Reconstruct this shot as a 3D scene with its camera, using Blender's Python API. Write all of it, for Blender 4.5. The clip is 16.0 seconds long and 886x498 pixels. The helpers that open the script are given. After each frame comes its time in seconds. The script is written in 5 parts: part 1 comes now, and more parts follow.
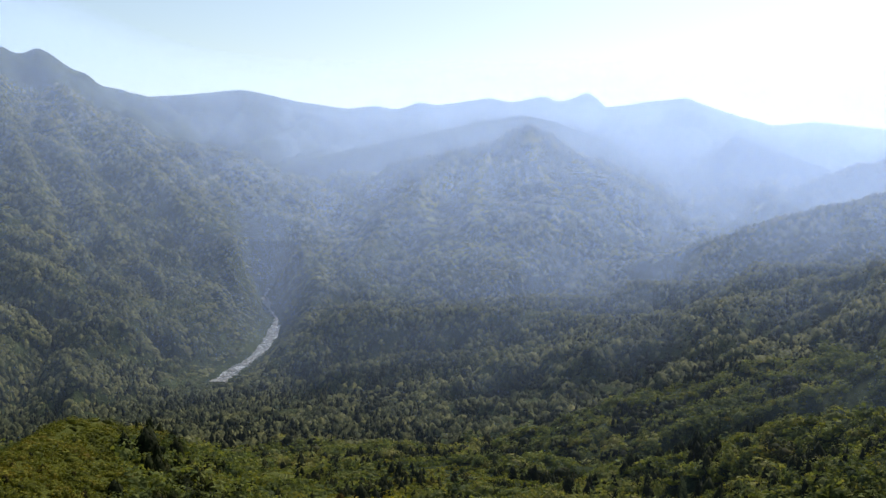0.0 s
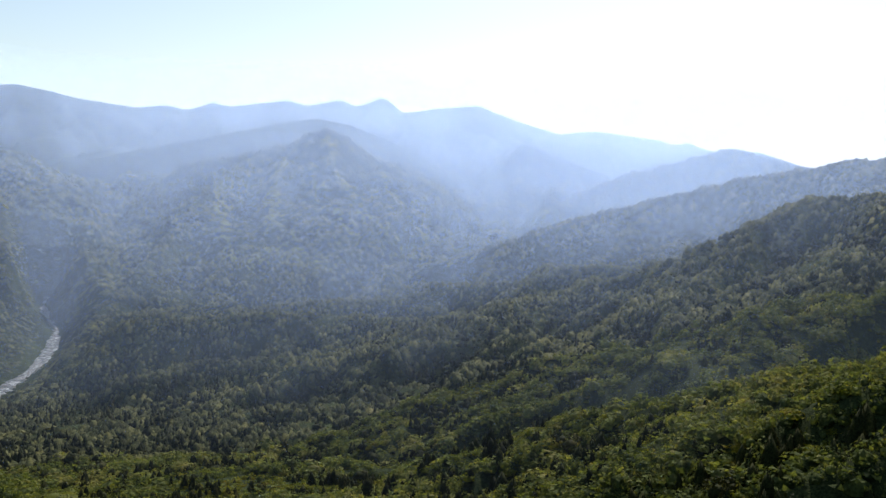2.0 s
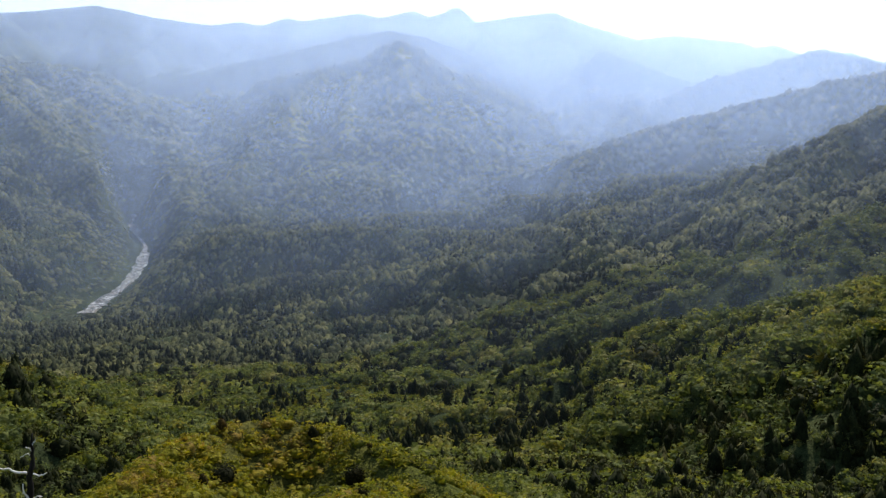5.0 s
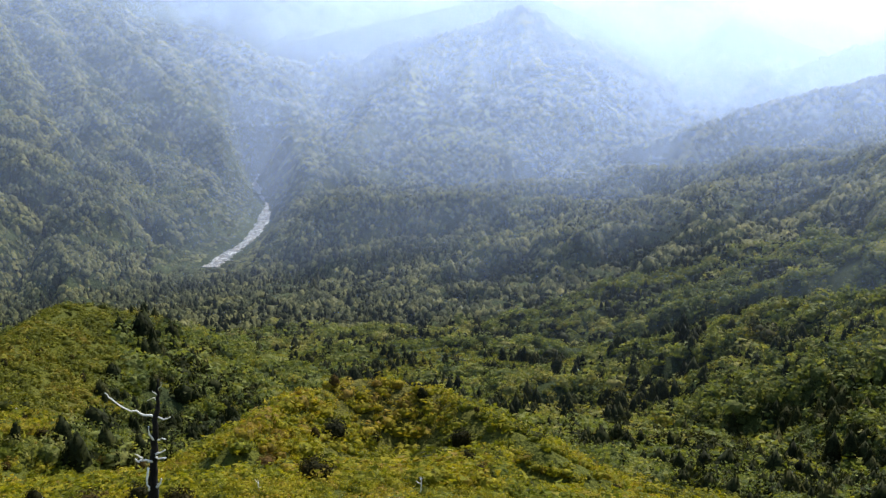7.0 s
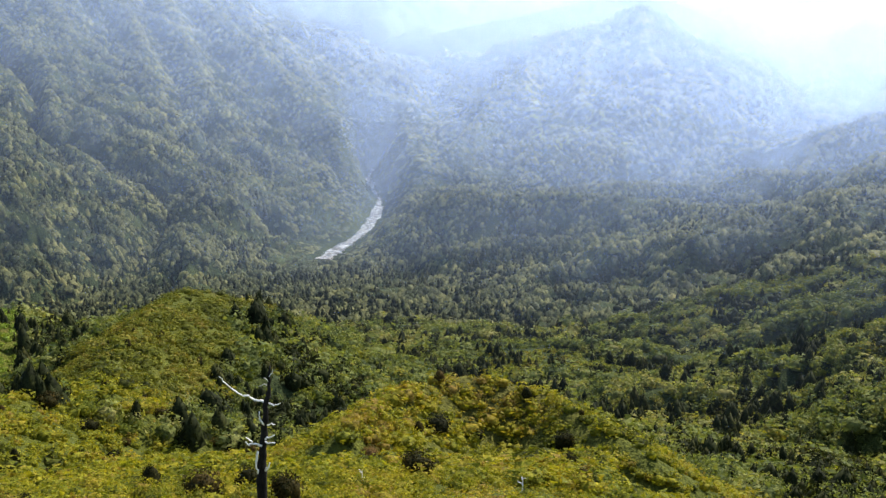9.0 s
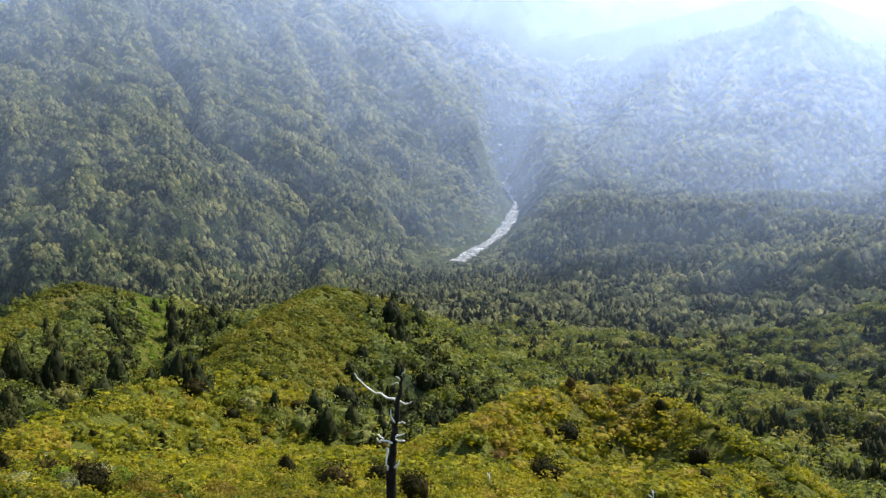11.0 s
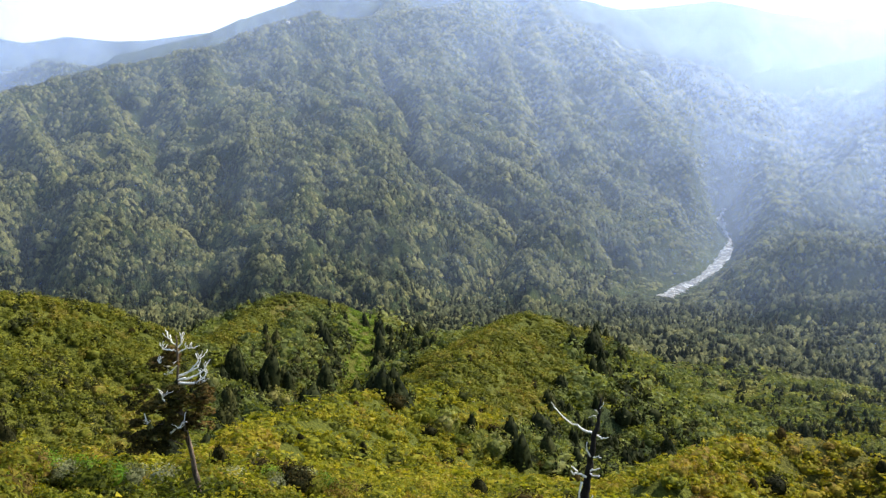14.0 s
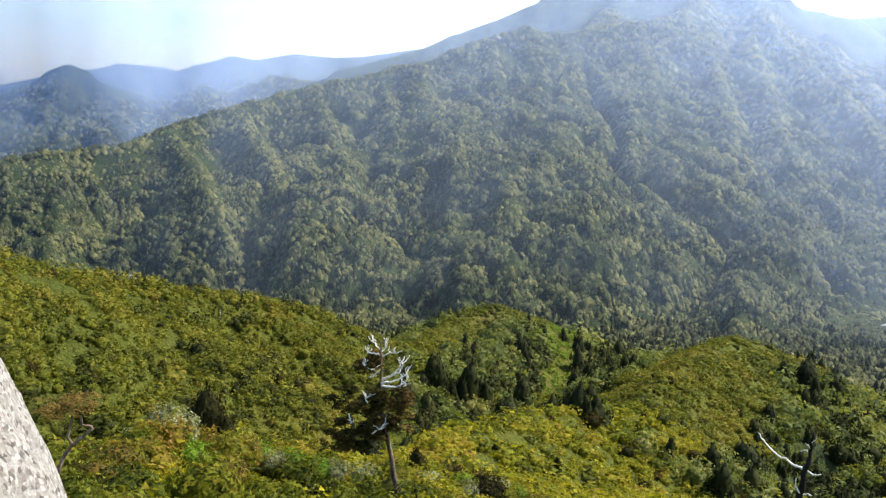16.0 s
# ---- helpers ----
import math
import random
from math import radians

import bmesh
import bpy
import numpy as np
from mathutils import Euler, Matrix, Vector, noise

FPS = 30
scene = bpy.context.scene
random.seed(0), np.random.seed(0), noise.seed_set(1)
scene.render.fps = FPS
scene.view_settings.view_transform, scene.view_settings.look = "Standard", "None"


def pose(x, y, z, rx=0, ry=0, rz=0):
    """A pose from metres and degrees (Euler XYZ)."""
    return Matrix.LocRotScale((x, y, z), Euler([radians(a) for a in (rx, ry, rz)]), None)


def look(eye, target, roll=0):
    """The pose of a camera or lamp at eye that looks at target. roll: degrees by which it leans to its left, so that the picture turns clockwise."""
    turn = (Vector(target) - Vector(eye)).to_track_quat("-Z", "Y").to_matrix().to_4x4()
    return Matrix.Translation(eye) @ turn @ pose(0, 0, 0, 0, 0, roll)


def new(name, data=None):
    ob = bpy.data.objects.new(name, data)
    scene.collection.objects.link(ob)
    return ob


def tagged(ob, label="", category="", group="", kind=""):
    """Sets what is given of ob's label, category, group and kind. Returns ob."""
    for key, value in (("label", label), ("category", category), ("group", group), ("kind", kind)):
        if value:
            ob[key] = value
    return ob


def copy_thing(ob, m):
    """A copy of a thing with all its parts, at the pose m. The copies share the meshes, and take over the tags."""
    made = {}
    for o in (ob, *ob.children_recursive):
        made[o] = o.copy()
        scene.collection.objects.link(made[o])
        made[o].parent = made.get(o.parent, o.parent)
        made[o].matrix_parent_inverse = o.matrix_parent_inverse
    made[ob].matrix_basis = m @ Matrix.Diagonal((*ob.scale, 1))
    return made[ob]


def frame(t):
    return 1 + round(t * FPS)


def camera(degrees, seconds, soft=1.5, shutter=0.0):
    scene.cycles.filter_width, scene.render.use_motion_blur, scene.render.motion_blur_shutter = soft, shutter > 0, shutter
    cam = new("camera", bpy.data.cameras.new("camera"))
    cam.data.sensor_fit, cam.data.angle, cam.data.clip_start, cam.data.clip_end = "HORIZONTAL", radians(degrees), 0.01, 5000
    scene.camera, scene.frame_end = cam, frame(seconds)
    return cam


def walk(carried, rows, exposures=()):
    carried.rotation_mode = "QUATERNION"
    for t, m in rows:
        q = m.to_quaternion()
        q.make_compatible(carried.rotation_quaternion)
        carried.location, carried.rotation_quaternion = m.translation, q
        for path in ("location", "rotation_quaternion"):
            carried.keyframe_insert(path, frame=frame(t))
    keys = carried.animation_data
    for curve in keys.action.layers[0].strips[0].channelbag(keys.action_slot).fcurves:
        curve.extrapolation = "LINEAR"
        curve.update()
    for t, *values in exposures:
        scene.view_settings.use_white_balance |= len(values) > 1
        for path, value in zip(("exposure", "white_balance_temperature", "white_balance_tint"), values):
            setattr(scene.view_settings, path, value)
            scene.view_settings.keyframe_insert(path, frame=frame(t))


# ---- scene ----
import itertools

cam = camera(50.95, 16.0, soft=1.4)

# The eye stands on a summit boulder, 434 m above the river; heights below are given from the eye.
EYE_Z = 434.0
EYE = Vector((0, 0, EYE_Z))

# seconds, heading (degrees right of north), pitch, roll
WALK = [
    (0, -8.58, -4.41, -0.21), (0.5, -5.61, -4.13, 0.25), (1, -2.3, -4.03, 0.16), (1.5, -0.03, -4.0, 0.09),
    (2, 3.89, -4.15, 0.35), (2.5, 6.33, -3.83, -0.05), (3, 5.97, -4.33, -0.71), (3.5, 3.78, -5.49, -0.93),
    (4, 2.66, -7.01, -1.2), (4.5, 1.06, -8.22, -1.08), (5, -0.89, -9.49, -1.09), (5.2, -1.64, -9.95, -0.86),
    (7.3, -8.83, -11.72, -0.24), (7.5, -9.29, -11.87, -0.18), (8, -10.53, -11.38, -0.01), (8.5, -12.49, -11.18, -0.01),
    (8.7, -13.48, -11.38, 0.14), (10.8, -22.39, -11.29, 0.23), (11, -23.33, -11.38, 0.33), (11.5, -25.62, -11.25, 0.94),
    (12, -28.16, -10.99, 1.14), (12.5, -30.59, -10.74, 0.87), (13, -32.16, -10.51, 1.09), (13.5, -34.16, -10.14, 1.24),
    (14, -36.19, -9.86, 1.31), (14.5, -40.08, -9.85, 0.99), (15, -43.57, -9.68, 1.18), (15.5, -46.37, -9.24, 1.0),
    (16, -48.77, -9.3, 1.31),
]


def heading(azimuth, pitch, roll):
    a, p = radians(azimuth), radians(pitch)
    way = Vector((math.sin(a) * math.cos(p), math.cos(a) * math.cos(p), math.sin(p)))
    return look(EYE, EYE + way * 100, roll)


walk(cam, [(t, heading(a, p, r)) for t, a, p, r in WALK],
     exposures=[(0, -0.24), (3.5, -0.24), (5, -0.06), (7.5, 0.6), (11, 0.78), (14, 0.82), (16, 0.88)])

# ---- sky and sun ----
scene.cycles.transparent_max_bounces = 24
SUN_AZ, SUN_EL = 20.0, 43.0
world = bpy.data.worlds.new("sky")
scene.world = world
world.use_nodes = True
wn = world.node_tree.nodes
sky = wn.new("ShaderNodeTexSky")
sky.sky_type = "NISHITA"
sky.sun_disc = False
sky.sun_elevation, sky.sun_rotation = radians(SUN_EL), radians(SUN_AZ)
sky.altitude, sky.air_density, sky.dust_density, sky.ozone_density = 1000, 1.25, 2.2, 1.0
wn["Background"].inputs["Strength"].default_value = 0.15
world.node_tree.links.new(sky.outputs[0], wn["Background"].inputs["Color"])

sun_data = bpy.data.lights.new("sun", "SUN")
sun_data.energy, sun_data.angle, sun_data.color = 5.0, radians(0.5), (1.0, 0.95, 0.86)
sun = new("sun", sun_data)
sun_way = Vector((math.sin(radians(SUN_AZ)) * math.cos(radians(SUN_EL)),
                  math.cos(radians(SUN_AZ)) * math.cos(radians(SUN_EL)), math.sin(radians(SUN_EL))))
sun.matrix_world = look(EYE + sun_way * 300, EYE)


# ---- materials ----
def material(name):
    m = bpy.data.materials.new(name)
    m.use_nodes = True
    return m, m.node_tree.nodes, m.node_tree.links


def mixed(n, l, fac, a, b, blend="MIX"):
    """A colour mix node; fac, a and b are sockets or plain values."""
    mix = n.new("ShaderNodeMix")
    mix.data_type, mix.blend_type = "RGBA", blend
    for socket, value in ((mix.inputs[0], fac), (mix.inputs[6], a), (mix.inputs[7], b)):
        if isinstance(value, bpy.types.NodeSocket):
            l.new(value, socket)
        else:
            socket.default_value = value if socket.type != "RGBA" else (*value, 1)
    return mix.outputs[2]


def noise_tex(n, l, scale, detail=4.0, rough=0.6, coords=None):
    tex = n.new("ShaderNodeTexNoise")
    tex.inputs["Scale"].default_value, tex.inputs["Detail"].default_value = scale, detail
    tex.inputs["Roughness"].default_value = rough
    if coords is not None:
        l.new(coords, tex.inputs["Vector"])
    return tex.outputs["Fac"]


def ramp(n, l, fac, stops):
    r = n.new("ShaderNodeValToRGB")
    el = r.color_ramp.elements
    el[0].position, el[0].color = stops[0][0], (*stops[0][1], 1)
    el[1].position, el[1].color = stops[-1][0], (*stops[-1][1], 1)
    for at, colour in stops[1:-1]:
        e = el.new(at)
        e.color = (*colour, 1)
    l.new(fac, r.inputs[0])
    return r.outputs[0]


def foliage(name, shades, leaf, patch=0.02, translucent=0.3, rough=0.5, bump=0.3, single=False, soft=0.0, heath=False, own=0.55):
    """Leaves: a shade for each plant, drifting patch by patch, speckled at the size of a leaf cluster."""
    m, n, l = material(name)
    place = n.new("ShaderNodeNewGeometry").outputs["Position"]
    if single:
        chance = n.new("ShaderNodeObjectInfo").outputs["Random"]
    else:
        tone = n.new("ShaderNodeAttribute")
        tone.attribute_name = "tone"
        chance = tone.outputs["Fac"]
    drift = noise_tex(n, l, patch, 3.0, 0.6, place)
    both = n.new("ShaderNodeMath")
    both.operation = "MULTIPLY_ADD"
    l.new(chance, both.inputs[0])
    both.inputs[1].default_value = own
    shift = n.new("ShaderNodeMath")
    shift.operation = "MULTIPLY_ADD"
    l.new(drift, shift.inputs[0])
    shift.inputs[1].default_value, shift.inputs[2].default_value = 1.5, -0.52
    l.new(shift.outputs[0], both.inputs[2])
    stand = noise_tex(n, l, patch * 4.5, 3.0, 0.6, place)
    stands = n.new("ShaderNodeMath")
    stands.operation = "MULTIPLY_ADD"
    l.new(stand, stands.inputs[0])
    stands.inputs[1].default_value, stands.inputs[2].default_value = 0.9, -0.45
    total = n.new("ShaderNodeMath")
    l.new(both.outputs[0], total.inputs[0])
    l.new(stands.outputs[0], total.inputs[1])
    flutter = n.new("ShaderNodeMath")
    flutter.operation = "MULTIPLY_ADD"
    l.new(n.new("ShaderNodeNewGeometry").outputs["Random Per Island"], flutter.inputs[0])
    flutter.inputs[1].default_value = 0.45
    l.new(total.outputs[0], flutter.inputs[2])
    less = n.new("ShaderNodeMath")
    less.inputs[1].default_value = -0.225
    l.new(flutter.outputs[0], less.inputs[0])
    colour = ramp(n, l, less.outputs[0], shades)
    speck = noise_tex(n, l, 1.0 / leaf, 3.0, 0.7, place)
    dark = ramp(n, l, speck, [(0.32, (0.35 + soft, 0.38 + soft, 0.35 + soft)), (0.5, (0.9, 0.9, 0.9)), (0.7, (1.35 - soft, 1.3 - soft, 1.1))])
    colour = mixed(n, l, 1.0, colour, dark, "MULTIPLY")
    clump = noise_tex(n, l, 0.22 / leaf, 4.0, 0.65, place)
    colour = mixed(n, l, 1.0, colour, ramp(n, l, clump, [(0.3, (0.45 + soft, 0.48 + soft, 0.45 + soft)), (0.5, (1, 1, 1)), (0.7, (1.35, 1.3, 1.15))]), "MULTIPLY")
    if heath:
        cover = n.new("ShaderNodeAttribute")
        cover.attribute_name = "heath"
        open_ground = mixed(n, l, 1.0, ramp(n, l, drift, [(0.3, (0.05, 0.062, 0.012)), (0.55, (0.085, 0.092, 0.015)), (0.75, (0.10, 0.085, 0.022))]), dark, "MULTIPLY")
        colour = mixed(n, l, cover.outputs["Fac"], colour, open_ground)
    bsdf = n["Principled BSDF"]
    l.new(colour, bsdf.inputs["Base Color"])
    bsdf.inputs["Roughness"].default_value = rough
    bsdf.inputs["Specular IOR Level"].default_value = 0.03
    if not translucent:
        bsdf.inputs["Specular IOR Level"].default_value = 0.05
    if bump:
        b = n.new("ShaderNodeBump")
        b.inputs["Strength"].default_value, b.inputs["Distance"].default_value = 1.0, bump
        both_bumps = n.new("ShaderNodeMath")
        both_bumps.operation = "MULTIPLY_ADD"
        l.new(clump, both_bumps.inputs[0])
        both_bumps.inputs[1].default_value = 2.5
        l.new(speck, both_bumps.inputs[2])
        l.new(both_bumps.outputs[0], b.inputs["Height"])
        l.new(b.outputs[0], bsdf.inputs["Normal"])
    if translucent:
        t = n.new("ShaderNodeBsdfTranslucent")
        l.new(mixed(n, l, 1.0, colour, (1.25, 1.2, 0.55), "MULTIPLY"), t.inputs["Color"])
        mix = n.new("ShaderNodeMixShader")
        mix.inputs[0].default_value = translucent
        l.new(bsdf.outputs[0], mix.inputs[1])
        l.new(t.outputs[0], mix.inputs[2])
        l.new(mix.outputs[0], n["Material Output"].inputs[0])
    return m


M_SCRUB = foliage("scrub_leaves", [(0.0, (0.053, 0.059, 0.012)), (0.3, (0.163, 0.176, 0.018)), (0.6, (0.268, 0.246, 0.020)),
                                   (0.85, (0.289, 0.233, 0.028)), (1.0, (0.247, 0.173, 0.038))], 0.35, 0.03, 0.4, 0.55, 0.1)
M_BROAD = foliage("broadleaf_canopy", [(0.0, (0.042, 0.062, 0.022)), (0.3, (0.108, 0.134, 0.042)), (0.65, (0.193, 0.215, 0.062)),
                                       (1.0, (0.279, 0.259, 0.088))], 1.3, 0.006, 0.4, 0.6, 0.7, False, 0.15)
M_CANOPY = foliage("far_canopy", [(0.0, (0.044, 0.051, 0.023)), (0.3, (0.103, 0.112, 0.050)), (0.65, (0.181, 0.181, 0.072)),
                                  (1.0, (0.245, 0.229, 0.089))], 2.3, 0.006, 0.36, 0.6, 1.2, False, 0.05, own=0.4)
M_MEADOW = foliage("valley_scrub_leaves", [(0.0, (0.048, 0.066, 0.013)), (0.4, (0.133, 0.155, 0.020)), (0.75, (0.196, 0.20, 0.024)),
                                           (1.0, (0.212, 0.175, 0.028))], 1.0, 0.01, 0.42, 0.6, 0.2, False, 0.12)
M_RIDGE = foliage("ridge_scrub_leaves", [(0.0, (0.043, 0.049, 0.012)), (0.35, (0.105, 0.116, 0.017)), (0.7, (0.169, 0.167, 0.022)),
                                         (1.0, (0.198, 0.155, 0.032))], 0.5, 0.02, 0.3, 0.6, 0.15)
# Grass colour made pale so that it also paints in the ribs' sunlit edges.
M_GRASS = foliage("lit_rib_bamboo", [(0.0, (0.145, 0.149, 0.034)), (0.5, (0.230, 0.221, 0.047)), (1.0, (0.289, 0.264, 0.068))], 2.5, 0.01, 0.35, 0.7, 0.6, False, 0.2)
M_GLADE = foliage("glade_leaves", [(0.0, (0.08, 0.13, 0.018)), (0.4, (0.15, 0.215, 0.028)), (0.75, (0.20, 0.26, 0.035)),
                                   (1.0, (0.22, 0.24, 0.04))], 0.8, 0.02, 0.4, 0.6, 0.15, False, 0.15)
M_CEDAR = foliage("cedar_needles", [(0.0, (0.016, 0.020, 0.008)), (0.6, (0.032, 0.038, 0.013)), (1.0, (0.065, 0.062, 0.019))],
                  0.8, 0.01, 0.1, 0.7, 0.0)
M_FLOOR = foliage("forest_floor", [(0.0, (0.030, 0.042, 0.016)), (0.4, (0.060, 0.075, 0.026)), (0.7, (0.09, 0.105, 0.034)),
                                   (1.0, (0.12, 0.12, 0.045))], 0.9, 0.008, 0.0, 0.9, 0.8, False, 0.0, True)


def haze_material(density, bright=1.0):
    """A thin sheet standing in for hazy air: it lets most light pass and scatters the rest of the sun's."""
    m, n, l = material("haze_sheet")
    clear = n.new("ShaderNodeBsdfTransparent")
    drops = n.new("ShaderNodeBsdfTranslucent")
    drops.inputs["Color"].default_value = (0.325 * bright, 0.425 * bright, 0.63 * bright, 1)
    # Shaded as if square to the sun, whichever way the sheet stands.
    facing = n.new("ShaderNodeCombineXYZ")
    for k in range(3):
        facing.inputs[k].default_value = -sun_way[k]
    l.new(facing.outputs[0], drops.inputs["Normal"])
    near = n.new("ShaderNodeAttribute")
    near.attribute_name = "thickness"
    puff = noise_tex(n, l, 0.0016, 3.0, 0.5, n.new("ShaderNodeNewGeometry").outputs["Position"])
    mul = n.new("ShaderNodeMath")
    mul.operation = "MULTIPLY"
    l.new(near.outputs["Fac"], mul.inputs[0])
    shift = n.new("ShaderNodeMath")
    shift.operation = "MULTIPLY_ADD"
    l.new(puff, shift.inputs[0])
    shift.inputs[1].default_value, shift.inputs[2].default_value = density * 0.3, density * 0.85
    l.new(shift.outputs[0], mul.inputs[1])
    mix = n.new("ShaderNodeMixShader")
    l.new(mul.outputs[0], mix.inputs[0])
    l.new(clear.outputs[0], mix.inputs[1])
    l.new(drops.outputs[0], mix.inputs[2])
    l.new(mix.outputs[0], n["Material Output"].inputs[0])
    n.remove(n["Principled BSDF"])
    return m


# ---- the lie of the land ----
def lattice(ix, iy, seed):
    h = (ix.astype(np.int64) * 374761393 + iy.astype(np.int64) * 668265263 + seed * 974634277) & 0x7FFFFFFF
    h = ((h ^ (h >> 13)) * 1274126177) & 0x7FFFFFFF
    return ((h ^ (h >> 16)) & 0xFFFF) / 65535.0


def value_noise(x, y, seed):
    ix, iy = np.floor(x), np.floor(y)
    fx, fy = x - ix, y - iy
    fx, fy = fx * fx * (3 - 2 * fx), fy * fy * (3 - 2 * fy)
    a, b = lattice(ix, iy, seed), lattice(ix + 1, iy, seed)
    c, d = lattice(ix, iy + 1, seed), lattice(ix + 1, iy + 1, seed)
    return (a + (b - a) * fx) * (1 - fy) + (c + (d - c) * fx) * fy


def fbm(x, y, seed, octaves=4):
    total, amp, norm = 0.0, 1.0, 0.0
    for k in range(octaves):
        total = total + amp * (value_noise(x * 2 ** k, y * 2 ** k, seed + k) - 0.5)
        norm += amp
        amp *= 0.52
    return total / norm * 2


